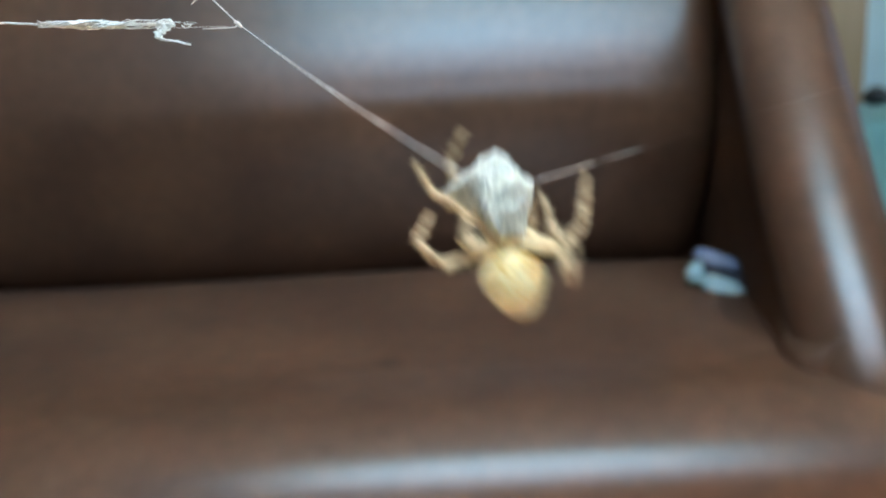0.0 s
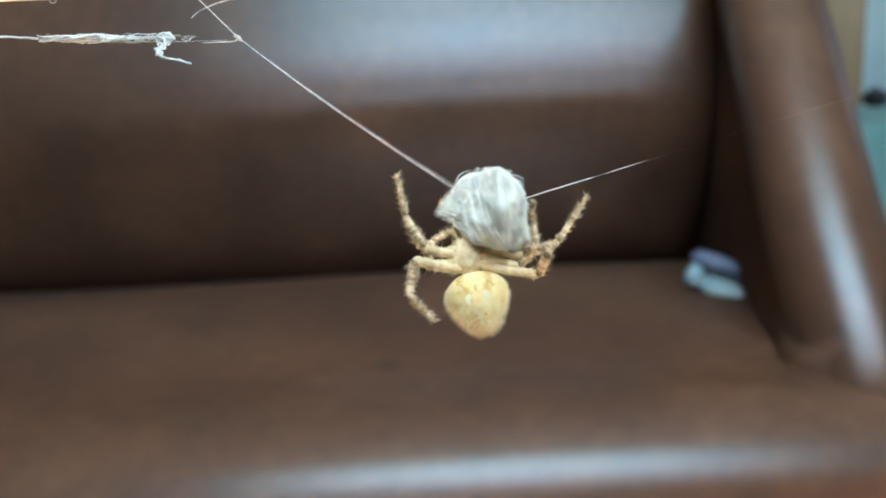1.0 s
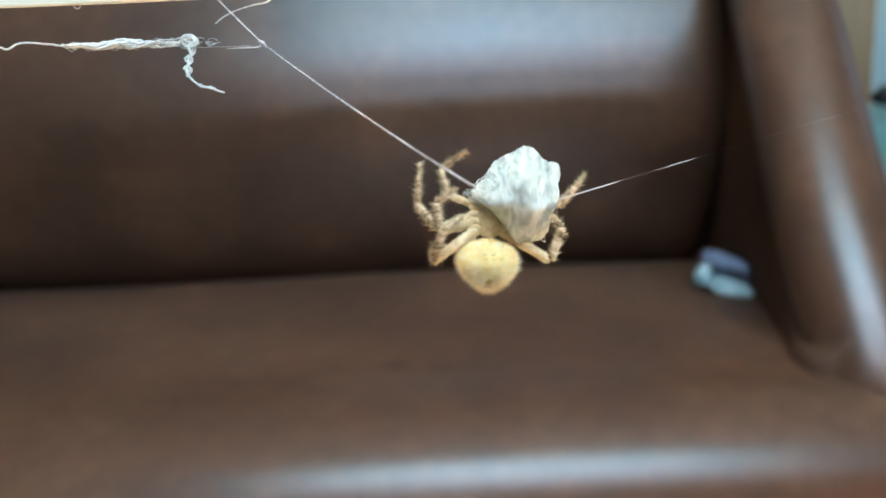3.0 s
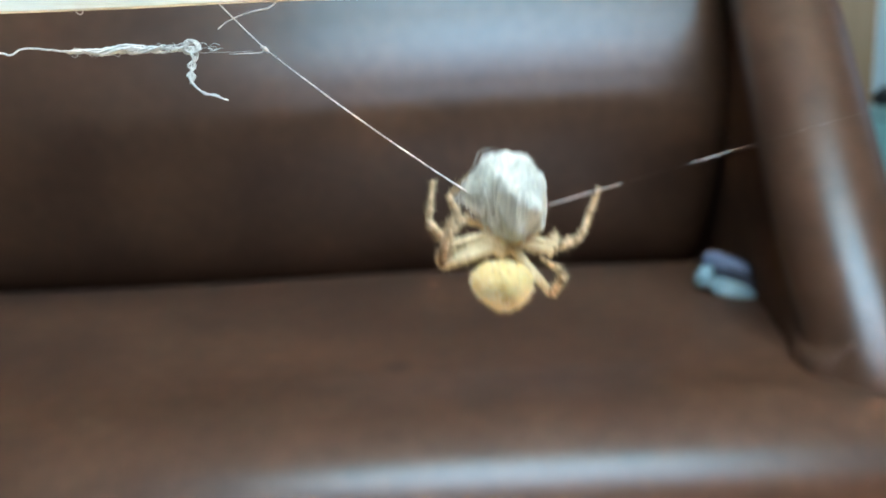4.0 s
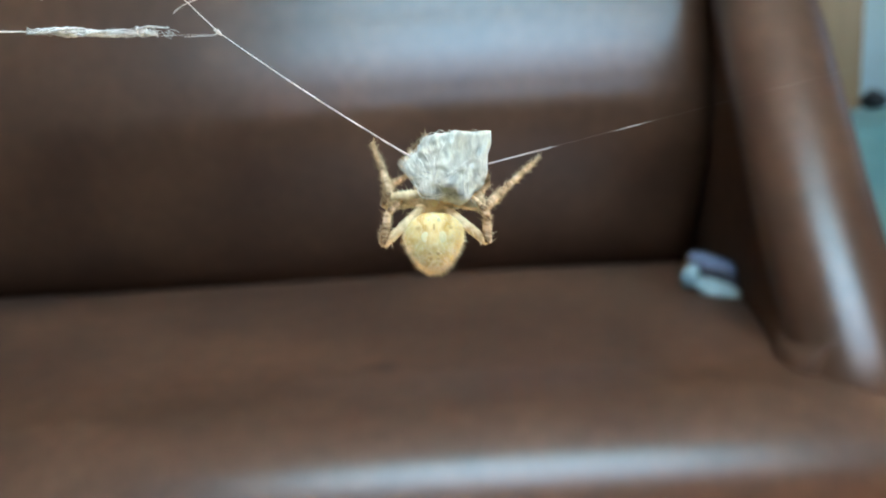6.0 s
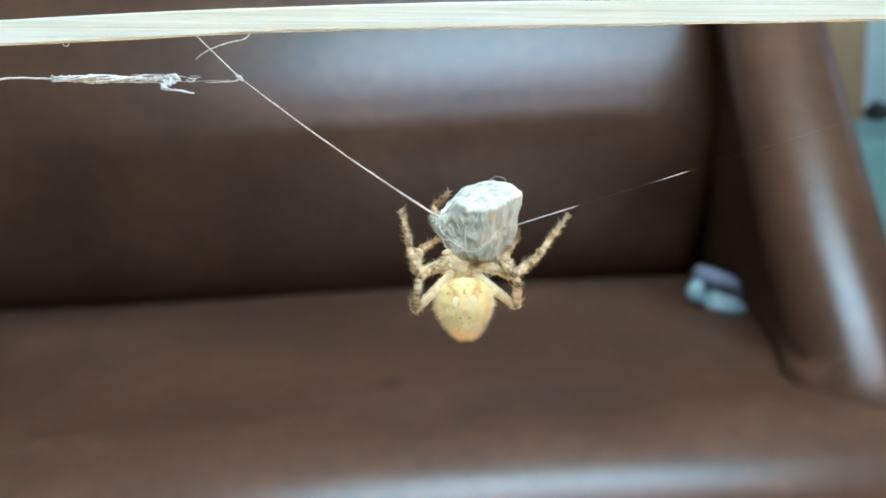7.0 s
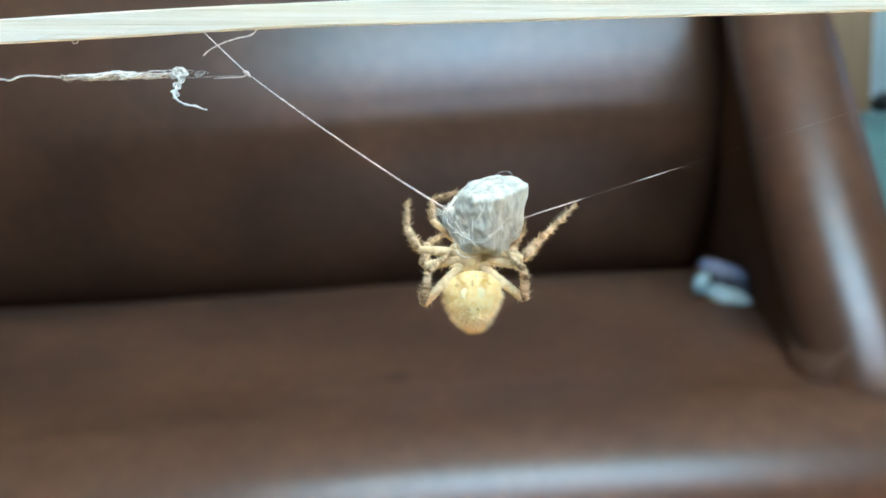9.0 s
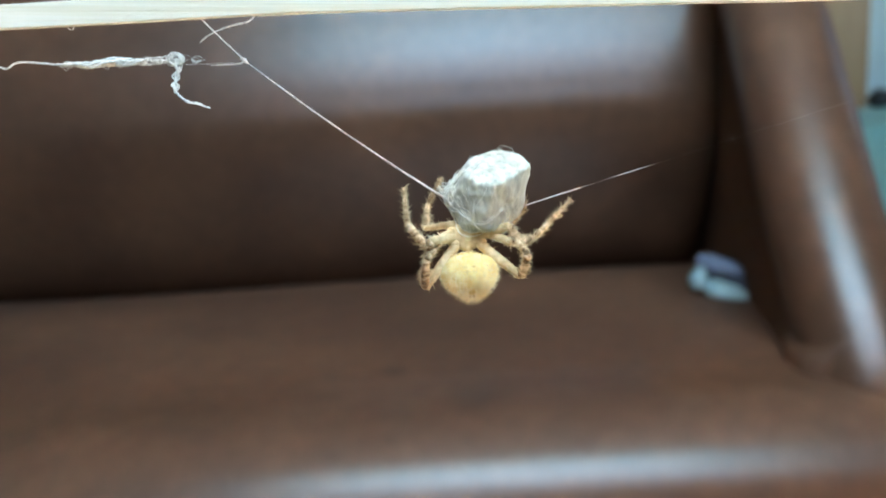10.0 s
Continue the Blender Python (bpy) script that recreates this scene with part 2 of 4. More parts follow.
# ---- the room ----
def join_boxes(name, boxes, label):
    bm = bmesh.new()
    for q in boxes:
        piece = box(*q)
        data = bpy.data.meshes.new("piece")
        piece.to_mesh(data)
        piece.free()
        bm.from_mesh(data)
        bpy.data.meshes.remove(data)
    tagged(mesh_object(name, bm, SIDE, smooth=False), label, "wall", kind="structure")


def room():
    x0, x1, y0, y1, top = -2.6, 2.9, -0.55, 4.3, 2.6
    tagged(mesh_object("floor", box(x0, x1, y0, y1, -0.1, 0.0), FLOOR, smooth=False), "grey polished stone floor", "floor", kind="structure")
    tagged(mesh_object("ceiling", box(x0, x1, y0, y1, top, top + 0.1), CEIL, smooth=False), "plain white painted ceiling", "ceiling", kind="structure")
    tagged(mesh_object("wall_north", box(x0, x1, y1, y1 + 0.15, 0, top), WALL, smooth=False), "pale blue painted wall", "wall", kind="structure")
    # this opening is made up for the far corner's fill lamp
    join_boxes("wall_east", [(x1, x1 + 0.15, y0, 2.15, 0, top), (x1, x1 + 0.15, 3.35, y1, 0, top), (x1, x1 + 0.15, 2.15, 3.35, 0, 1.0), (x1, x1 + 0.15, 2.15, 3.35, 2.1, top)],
               "plain grey-green painted wall with an unseen window opening")
    tagged(mesh_object("wall_west", box(x0 - 0.15, x0, y0, y1, 0, top), SIDE, smooth=False), "plain grey-green painted wall", "wall", kind="structure")
    a, b, c, d = -0.45, 0.89, 0.98, 2.36
    join_boxes("wall_south", [(p, q, y0 - 0.15, y0, r, s) for p, q, r, s in ((x0, a, 0, top), (b, x1, 0, top), (a, b, 0, c), (a, b, d, top))],
               "plain grey-green painted wall with an unseen window opening")
    win = thing("window_1", "white painted wooden window frame in the wall", "window", pose(0, 0, 0), kind="structure")
    for q in ((a, a + 0.05, c, d), (b - 0.05, b, c, d), (a + 0.05, b - 0.05, c, c + 0.05), (a + 0.05, b - 0.05, d - 0.05, d)):
        part("window_frame", box(q[0], q[1], y0 - 0.145, y0 - 0.10, q[2], q[3], 0.004), FRAME, win, smooth=False)
    # unseen deep sill, added as a reflector to bounce sun onto the ceiling
    part("sill_reflector", box(a + 0.002, b - 0.002, y0 - 0.098, y0 + 0.235, c + 0.002, c + 0.03, 0.006), FRAME, win, "broad white sill added to reflect the sun upwards", smooth=False)
    # unseen window, made up to hold the far corner's fill lamp
    win = thing("fill_window", "white painted wooden window frame, unseen, added around the fill lamp", "window", pose(0, 0, 0), kind="structure")
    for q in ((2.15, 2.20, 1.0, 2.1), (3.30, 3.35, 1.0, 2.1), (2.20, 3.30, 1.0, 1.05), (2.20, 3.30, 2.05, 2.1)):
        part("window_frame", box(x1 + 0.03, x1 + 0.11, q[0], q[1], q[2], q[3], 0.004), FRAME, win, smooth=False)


room()


# ---- the sofa ----
def sofa():
    so = thing("sofa", "glossy brown leather sofa with plump rolled arms", "sofa", pose(0, 0, 0))
    xl, xr = -1.45, 0.40

    seat = smooth_line([Vector((y, z)).to_3d() for y, z in (
        (1.18, 0.402), (1.06, 0.424), (1.00, 0.437), (0.93, 0.442), (0.80, 0.443), (0.64, 0.443), (0.585, 0.441), (0.540, 0.433), (0.503, 0.410), (0.483, 0.370), (0.479, 0.30), (0.495, 0.235))], 7)
    prof = seat + [Vector((1.18, 0.235, 0))]

    def seat_shape(s, y, z, x):
        wave = 0.004 * math.sin(x * 5 + 1.0) * max(0.0, (z - 0.25) / 0.2)
        return Vector((x, y - 0.012 * math.cos((x + 0.2) * 1.6) * (y < 0.62), z + wave))

    part("seat_cushion", sweep(prof, 60, xl - 0.05, 0.47, seat_shape), LEATHER, so)
    back = smooth_line([Vector((y, z)).to_3d() for y, z in (
        (1.13, 0.400), (1.085, 0.416), (1.045, 0.440), (1.012, 0.478), (0.984, 0.530), (0.957, 0.595), (0.945, 0.645), (0.9465, 0.68), (0.951, 0.71), (0.958, 0.738), (0.969, 0.772), (0.985, 0.815), (1.025, 0.875), (1.10, 0.91), (1.18, 0.90), (1.22, 0.82))], 7)
    prof = back + [Vector((1.24, 0.40, 0))]

    def back_shape(s, y, z, x):
        e = max(0.0, 1 - (0.368 - x) / 0.052, 1 - (x - xl) / 0.052)
        return Vector((x, y + 0.055 * (1 - math.sqrt(max(0.0, 1 - e * e))), z + 0.003 * math.sin(x * 4)))

    part("backrest", sweep(prof, 260, xl, 0.368, back_shape), LEATHER, so)
    part("base", box(xl - 0.15, 0.40, 0.51, 1.22, 0.07, 0.236, 0.01), LEATHER, so)
    part("back_frame", box(xl - 0.11, 0.43, 1.10, 1.235, 0.237, 0.84, 0.02), LEATHER, so)
    for k, sx in ((0, 1), (1, -1)):
        mid = (xl + xr) / 2

        def mirror(x):
            return x if sx > 0 else 2 * mid - x
        path = [(0.339, 0.600, 0.384), (0.335, 0.568, 0.410), (0.332, 0.590, 0.460), (0.331, 0.652, 0.549), (0.340, 0.730, 0.648), (0.357, 0.820, 0.736), (0.380, 0.93, 0.80), (0.399, 1.05, 0.83), (0.410, 1.17, 0.84)]
        line = smooth_line([(mirror(x), y, z) for x, y, z in path], 8)
        bm = bmesh.new()
        tube(bm, line, lambda s: (0.0415 + 0.003 * min(1.0, s * 1.7)) * min(1.0, 0.66 + s * 5), 32, 1.12, (1, 0, 0))
        part("arm_pad", bm, LEATHER, so)
        rows = []
        bm = bmesh.new()
        for y in (0.555, 0.557, 0.562, 0.568, 0.576, 0.595, 0.62, 0.66, 0.70, 0.76, 0.83, 0.90, 1.0, 1.10, 1.19):
            nose = max(0.0, (0.576 - y) / 0.021)
            x = 0.274 + 0.091 * max(0.0, (y - 0.595) / 0.405) ** 0.8 + 0.018 * (1 - math.sqrt(max(0.0, 1 - nose ** 2)))
            far = x + 0.115 - 0.05 * nose ** 2
            over = min(line[12:], key=lambda p: abs(p.y - y))
            mid_x, top = mirror(over.x), max(0.470, over.z - 0.006)
            ring = [(x + 0.012, 0.30), (x + 0.004, 0.40), (x, 0.452)]
            ring += [(x + (mid_x - 0.034 - x) * f, 0.452 + (top - 0.452) * f) for f in (0.25, 0.5, 0.75, 1.0)]
            ring += [(mid_x + 0.012, top), (max(far - 0.004, mid_x + 0.02), 0.44 + (top - 0.44) * 0.5), (far, 0.40), (far - 0.012, 0.30)]
            rows.append([bm.verts.new((mirror(q[0]), y, q[1])) for q in ring])
        n = len(rows[0])
        for q, w in zip(rows, rows[1:]):
            for i in range(n):
                bm.faces.new((q[i], q[(i + 1) % n], w[(i + 1) % n], w[i]))
        bm.faces.new(rows[0])
        bm.faces.new(rows[-1][::-1])
        bmesh.ops.recalc_face_normals(bm, faces=bm.faces[:])
        part("arm_panel", bm, DULLED_LEATHER, so, "brown leather side, gloss cut to look shaded")
    for x in (-1.47, 0.37):
        for y in (0.6, 1.16):
            part("foot", box(x - 0.03, x + 0.03, y - 0.03, y + 0.03, 0.0, 0.072, 0.006), WOODBROWN, so)


sofa()


def packet():
    pk = thing("snack_packet", "crumpled pale blue and lilac foil packet lying in the sofa corner", "packet", pose(0.301, 0.815, 0.447, 0, 17, -32))

    def lobe(name, sx, sy, sz, x, y, z, tilt, mat, label):
        bm = bmesh.new()
        bmesh.ops.create_icosphere(bm, subdivisions=4, radius=1.0)
        for v in bm.verts:
            c = v.co.copy()
            k = 1 + 0.18 * noise.noise(c * 2.3 + Vector((x * 90, 1, 2)))
            c = Vector((math.copysign(abs(c.x) ** 0.7, c.x) * sx * k, math.copysign(abs(c.y) ** 0.7, c.y) * sy * k, c.z * sz * k))
            v.co = pose(x, y, z, tilt, 0, 0) @ c
        part(name, bm, mat, pk, label)
    lobe("front_panel", 0.024, 0.011, 0.009, 0.010, -0.012, 0.006, 25, PACK_PALE, "pale blue foil")
    lobe("corner_flap", 0.009, 0.009, 0.012, -0.022, -0.010, 0.010, 0, PACK_PALE, "pale blue folded corner")
    lobe("middle_band", 0.034, 0.012, 0.010, 0.006, 0.004, 0.013, 10, PACK_DARK, "dark navy printed band")
    lobe("back_panel", 0.025, 0.009, 0.009, -0.008, 0.012, 0.025, 25, PACK_LILAC, "lilac foil")


packet()


# ---- beyond the sofa ----
def far_corner():
    bed = thing("bed", "low bed under a teal cotton cover", "bed", pose(0, 0, 0))
    part("bed_frame", box(0.95, 2.85, 1.95, 3.55, 0.0, 0.30, 0.01), WOODBROWN, bed, smooth=False)
    part("cover", box(0.93, 2.87, 1.93, 3.57, 0.18, 0.565, 0.04, 4), TEAL, bed, "teal cotton bed cover")
    wd = thing("wardrobe", "plain brown wooden wardrobe beside a pale wall", "wardrobe", pose(0, 0, 0))
    part("body", box(0.70, 2.015, 3.62, 4.25, 0.0, 2.1, 0.008), WOODBROWN, wd, smooth=False)
    for x in (0.72, 1.375):
        d = part("door", box(x, x + 0.635, 3.595, 3.618, 0.08, 2.07, 0.005), WOODBROWN, wd, smooth=False)
        part("handle", box(x + (0.58 if x < 1 else 0.03), x + (0.60 if x < 1 else 0.05), 3.57, 3.596, 1.0, 1.14, 0.004), DARK, d)
    bag = thing("handbag", "small black bag lying on the bed cover", "bag", pose(1.985, 3.44, 0.565))
    bm = bmesh.new()
    bmesh.ops.create_icosphere(bm, subdivisions=3, radius=1.0)
    for v in bm.verts:
        v.co = Vector((math.copysign(abs(v.co.x) ** 0.6, v.co.x) * 0.055, v.co.y * 0.05, (v.co.z * 0.5 + 0.5) * 0.075))
    part("pouch", bm, DARK, bag)
    bm = bmesh.new()
    tube(bm, smooth_line([(-0.035, 0, 0.06), (-0.02, 0.01, 0.08), (0.015, 0.01, 0.08), (0.035, 0, 0.06)], 6), 0.006, 6)
    part("strap", bm, DARK, bag)


far_corner()


# ---- stick and silk, in the plane of the web ----
def mm(points):
    return [Vector((p[0], p[1], p[2] if len(p) > 2 else 0.0)) * MM for p in points]


def jitter(line, amount, seed):
    rng = random.Random(seed)
    return [p + Vector((rng.uniform(-1, 1), rng.uniform(-1, 1), rng.uniform(-1, 1))) * amount * MM for p in line]


def bamboo_stick():
    st = thing("bamboo_stick", "pale split bamboo stick with fine long grain", "stick", WEB)
    line = smooth_line(mm([(-110, 27.6, 0.5), (-76.5, 29.7, 0.3), (-61.8, 30.55), (-21.3, 32.75), (25, 34.0), (53.6, 34.75), (78, 35.2), (115, 35.6)]), 10)
    bm = bmesh.new()
    half = [(1.60, 0.22), (1.52, 0.34), (1.30, 0.40), (-1.52, 0.395), (-1.61, 0.35), (-1.63, 0.18)]
    section = half + [(v, -w) for v, w in reversed(half)]
    rings = []
    for i, p in enumerate(line):
        s = i / (len(line) - 1)
        k = 1 + 0.03 * math.sin(s * 41)
        rings.append([bm.verts.new(p + Vector((0, v * k * MM + 0.05 * MM * noise.noise(Vector((s * 60, v, w))), w * MM))) for v, w in section])
    n = len(section)
    for q, w in zip(rings, rings[1:]):
        for k in range(n):
            bm.faces.new((q[k], q[(k + 1) % n], w[(k + 1) % n], w[k]))
    bm.faces.new(rings[0])
    bm.faces.new(rings[-1][::-1])
    bmesh.ops.recalc_face_normals(bm, faces=bm.faces[:])
    part("shaft", bm, BAMBOO, st, smooth=False)
    rng = random.Random(8)
    for k in range(16):
        u = -66 + k * 8 + rng.uniform(-5, 5)
        v = 30.55 + (u + 62) * 0.049 - max(0.0, u + 21) * 0.02 + rng.uniform(-1.2, 1.1)
        bm = bmesh.new()
        n = rng.uniform(8, 18)
        tube(bm, mm([(u, v, 0.385), (u + n * 0.3, v + 0.015 * n, 0.40), (u + n * 0.7, v + 0.033 * n, 0.40), (u + n, v + 0.044 * n, 0.38)]), 0.022 * MM, 5)
        part("fibre", bm, BAMBOO, st)


bamboo_stick()


def silk_line(name, label, points, radius, per=6, rough=0.0, seed=1):
    ob = thing(name, label, "silk", WEB)
    bm = bmesh.new()
    line = smooth_line(mm(points), per)
    tube(bm, jitter(line, rough, seed) if rough else line, radius, 6)
    part("filament", bm, THREAD, ob)
    return ob


silk_line("silk_thread", "taut pale silk thread tied to the bamboo stick", [(-35.6, 30.7), (-32.7, 27.9), (-29.67, 25.03)], 0.085 * MM, 8, 0.015)
silk_line("silk_thread", "faint silk thread between tuft and knot", [(-29.67, 25.0), (-30.2, 24.62), (-31.6, 24.5), (-34, 24.35)], lambda s: (0.12 - 0.07 * s) * MM, 6, 0.02)
silk_line("silk_thread", "hair-thin silk thread between tuft and knot", [(-31.0, 24.75), (-34, 24.6), (-38, 24.45)], 0.022 * MM)
silk_line("silk_thread", "loose curved end of silk under the stick", [(-35.4, 27.35), (-34.4, 28.2), (-32.6, 29.1), (-30.6, 29.7), (-29.4, 29.95), (-28.7, 30.4), (-28.4, 30.8)], lambda s: (0.07 + 0.05 * s) * MM, 6, 0.012, 3)
silk_line("silk_curl", "tiny curl of silk under the stick", [(-52.2, 30.2), (-51.9, 29.6), (-51.8, 29.15), (-52.1, 28.95), (-52.5, 29.1), (-52.6, 29.4)], 0.05 * MM)
silk_line("silk_knot", "small white knot in the silk", [(-30.2, 25.25), (-29.8, 25.2), (-29.5, 24.9), (-29.2, 24.6)], lambda s: (0.10 + 0.17 * math.sin(3.14159 * s)) * MM, 5, 0.04)


def silk_tuft():
    """Loose wound silk on the left; it turns about its own long axis, which lies at v = 24.8."""
    tf = thing("silk_tuft", "tangled white silk tuft with a hanging curled tail", "silk", WEB @ Matrix.Translation((0, 24.8 * MM, 0)))
    cord = [(-82, -1.6), (-66, -1.0), (-61.8, -0.7), (-60.5, -1.0), (-58.9, -0.1), (-56, -0.2), (-53.5, -0.4), (-49.3, -0.2), (-44.9, -0.15), (-40.5, 0.2), (-38.3, 0.4)]
    bm = bmesh.new()
    tube(bm, jitter(smooth_line(mm(cord), 5), 0.04, 2), lambda s: (0.13 + 0.10 * max(0.0, s - 0.7)) * MM, 6)
    part("cord", bm, STRAND, tf)
    rng = random.Random(5)
    thick = [(-53.8, -0.45), (-51.5, -0.35), (-49.3, -0.45), (-47.2, -0.15), (-44.9, 0.0), (-42.5, 0.1), (-40.5, 0.2), (-38.9, 0.45)]
    for k in range(9):
        a = 6.28 * k / 9
        wide = rng.uniform(0.08, 0.5)
        pts = [(u, v + rng.uniform(-0.12, 0.12) + wide * math.sin(a + u * 0.5) * min(1, (u + 54) / 5), wide * math.cos(a + u * 0.5)) for u, v in thick]
        bm = bmesh.new()
        tube(bm, jitter(smooth_line(mm(pts), 6), 0.10, 20 + k), lambda s: (0.05 + 0.16 * math.sin(3.14 * min(1, s + 0.1)) ** 2) * MM, 5)
        part("strand", bm, STRAND, tf)
    for k in range(4):
        r = 0.75 + 0.12 * k
        pts = [(-38.7 + r * math.cos(a * 0.9 + k), 0.35 + r * 0.8 * math.sin(a * 0.9 + k), 0.3 * math.sin(a * 2 + k)) for a in range(0, 8)]
        bm = bmesh.new()
        tube(bm, jitter(smooth_line(mm(pts), 6), 0.05, 40 + k), 0.11 * MM, 5)
        part("loop", bm, STRAND, tf)
    for k in range(4):
        o = (k - 1.5) * 0.22
        pts = [(-38.3 + o, 0.4, o), (-38.2 + o * 0.9, -0.8, -o), (-38.4 - o, -2.0, o), (-38.45 + o, -3.2, -o), (-38.3 - o * 0.6, -4.2, 0)]
        bm = bmesh.new()
        tube(bm, jitter(smooth_line(mm(pts), 6), 0.08, 50 + k), 0.13 * MM, 5)
        part("strand", bm, STRAND, tf)
    for k in range(2):
        pts = [(-38.3, -4.1, 0), (-37.5, -4.9, 0.1 * k), (-36.4, -5.5 - 0.15 * k, 0.2), (-35.4, -5.8 + 0.25 * k, 0.1), (-34.6, -6.0, 0), (-33.8, -6.3 + 0.1 * k, 0)]
        bm = bmesh.new()
        tube(bm, jitter(smooth_line(mm(pts), 6), 0.05, 60 + k), lambda s: (0.14 - 0.06 * s) * MM, 5)
        part("tail", bm, STRAND, tf)
    for k in range(46):
        u = rng.uniform(-53.5, -36.0)
        v = float(np.interp(u, [q[0] for q in thick], [q[1] for q in thick]))
        a = rng.uniform(0, 6.28)
        up = Vector((0, math.cos(a), math.sin(a)))
        p = Vector((u, v, 0)) + up * 0.2
        n = rng.uniform(0.6, 1.8)
        pts = [p, p + up * rng.uniform(0.15, 0.45) + Vector((n * 0.4, 0, 0)), p + up * rng.uniform(0.1, 0.5) + Vector((n * 0.8, 0, 0)), p + Vector((n, 0, 0))]
        bm = bmesh.new()
        tube(bm, smooth_line(mm(pts), 4), 0.026 * MM, 4)
        part("wisp", bm, STRAND, tf)
    return tf


tuft = silk_tuft()


# ---- the wrapped prey ----
def bundle_planes():
    """Flat sides of the bundle, from its corners: normals and distances in millimetres."""
    bm = bmesh.new()
    for p in ((5.5, 3.9, 3.0), (1.6, 6.2, -1.6), (-2.2, 5.2, -1.4), (-4.6, 1.8, 0), (-4.7, -1.6, 0.5), (-3.4, -4.8, 1.2), (2.1, -5.4, 0.8), (5.0, -0.6, 1.2),
              (4.2, -3.3, 0.5), (0.3, 1.4, 6.6), (-0.4, -4.2, 3.7), (0.8, 2.0, -6.5), (0.4, -3.6, -5.8), (-3.2, 2.4, 3.9), (4.6, 4.4, -1.2), (3.8, -1.0, -4.6)):
        bm.verts.new(p)
    bmesh.ops.convex_hull(bm, input=bm.verts[:])
    bm.normal_update()
    out = [(f.normal.copy(), f.normal.dot(f.verts[0].co)) for f in bm.faces]
    bm.free()
    return out


PLANES = bundle_planes()


def prey_radius(d):
    """Distance from the centre to the skin, in millimetres, in direction d."""
    r = sum(max(0.0, d.dot(n) / h) ** 26 for n, h in PLANES) ** (-1 / 26)
    left = Vector((-0.98, -0.02, 0.0)).normalized()
    r *= 1 + 0.27 * max(0.0, d.dot(left)) ** 11
    fold = noise.noise(Vector((d.x * 9 + d.y * 2.5, d.y * 3.4, d.z * 9)))
    fine = noise.noise(Vector((d.x * 21 - d.y * 4, d.y * 7, d.z * 21)))
    return r * (0.99 + 0.09 * noise.noise(d * 2.3 + Vector((5, 2, 1))) + 0.035 * noise.noise(d * 5.5 + Vector((1, 7, 3))) + 0.052 * (0.35 - abs(fold)) + 0.028 * (0.3 - abs(fine)))


def wrapped_prey():
    py = thing("wrapped_prey", "prey bundled in layers of white silk hanging between threads", "prey", WEB)
    bm = bmesh.new()
    bmesh.ops.create_icosphere(bm, subdivisions=6, radius=1.0)
    for v in bm.verts:
        d = v.co.normalized()
        v.co = d * prey_radius(d) * MM
    part("silk_wrapping", bm, SILK, py)
    bm = bmesh.new()
    bmesh.ops.create_icosphere(bm, subdivisions=4, radius=1.0)
    for v in bm.verts:
        d = v.co.normalized()
        v.co = d * prey_radius(d) * (0.84 + 0.05 * noise.noise(d * 4)) * MM
    part("prey_body", bm, CORE, py, "grey-green prey inside the silk")
    rng = random.Random(11)
    # silk laid on in swaths of nearly parallel strands
    for k in range(29):
        a = Vector((rng.gauss(0, 1), rng.gauss(0, 0.45), rng.gauss(0, 1))).normalized()
        b = a.orthogonal().normalized()
        c = a.cross(b)
        t0, span, off, wig = rng.uniform(0, 6.28), rng.uniform(0.7, 1.7), rng.uniform(-0.5, 0.5), rng.uniform(0.0, 0.12)
        for n in range(9):
            start, reach, shift, turn = t0 + rng.gauss(0, 0.14), span * rng.uniform(0.5, 1.1), off + rng.gauss(0, 0.085), rng.gauss(0, 0.09)
            w = rng.uniform(0.025, 0.080)
            loose = rng.uniform(0.3, 0.8) if n == 8 else 0.0
            pts = []
            for i in range(14):
                q = start + reach * i / 13
                d = (b * math.cos(q) + c * math.sin(q) + a * (shift + turn * i / 13 + wig * math.sin(q * 4 + k))).normalized()
                pts.append(d * (prey_radius(d) - 0.3 * w + loose * math.sin(0.2417 * i)) * MM)
            bm = bmesh.new()
            tube(bm, pts, lambda s: w * (0.2 + 0.8 * math.sin(3.1416 * s)) * MM, 6)
            part("silk_strand", bm, WRAP_STRAND, py)
    for k in range(30):
        d = Vector((-0.8 + rng.uniform(-0.25, 0.2), rng.uniform(-0.75, 0.7), rng.uniform(-0.7, 0.7))).normalized()
        a, b = Vector((-6.9 + rng.uniform(0, 2.0), 1.1 + rng.uniform(-1.0, 0.4), rng.uniform(-0.5, 0.5))), d * prey_radius(d)
        m = (a + b) / 2 + Vector((0.0, -0.35, 0))
        bm = bmesh.new()
        tube(bm, smooth_line(mm([a, m, b]), 6), rng.uniform(0.03, 0.10) * MM, 5)
        part("silk_strand", bm, RIBBON, py)
    return py


prey = wrapped_prey()


def anchored_thread(name, label, length, radius, strands, spread, seed, sag=0.0):
    """A thread along +x from its fixed end; its pose is keyed."""
    ob = thing(name, label, "silk", WEB)
    for k in range(strands):
        rng = random.Random(seed + k)
        a = 6.28 * k / max(strands, 1)
        pts = [Vector((length * i / 60, -sag * 4 * (i / 60) * (1 - i / 60) + spread * math.sin(a + i * 0.16) * min(1.0, i / 12), spread * math.cos(a + i * 0.16))) for i in range(61)]
        bm = bmesh.new()
        tube(bm, [p * MM + Vector((0, rng.uniform(-1, 1), rng.uniform(-1, 1))) * 0.012 * MM for p in pts], radius, 6)
        part("filament", bm, THREAD, ob)
    return ob


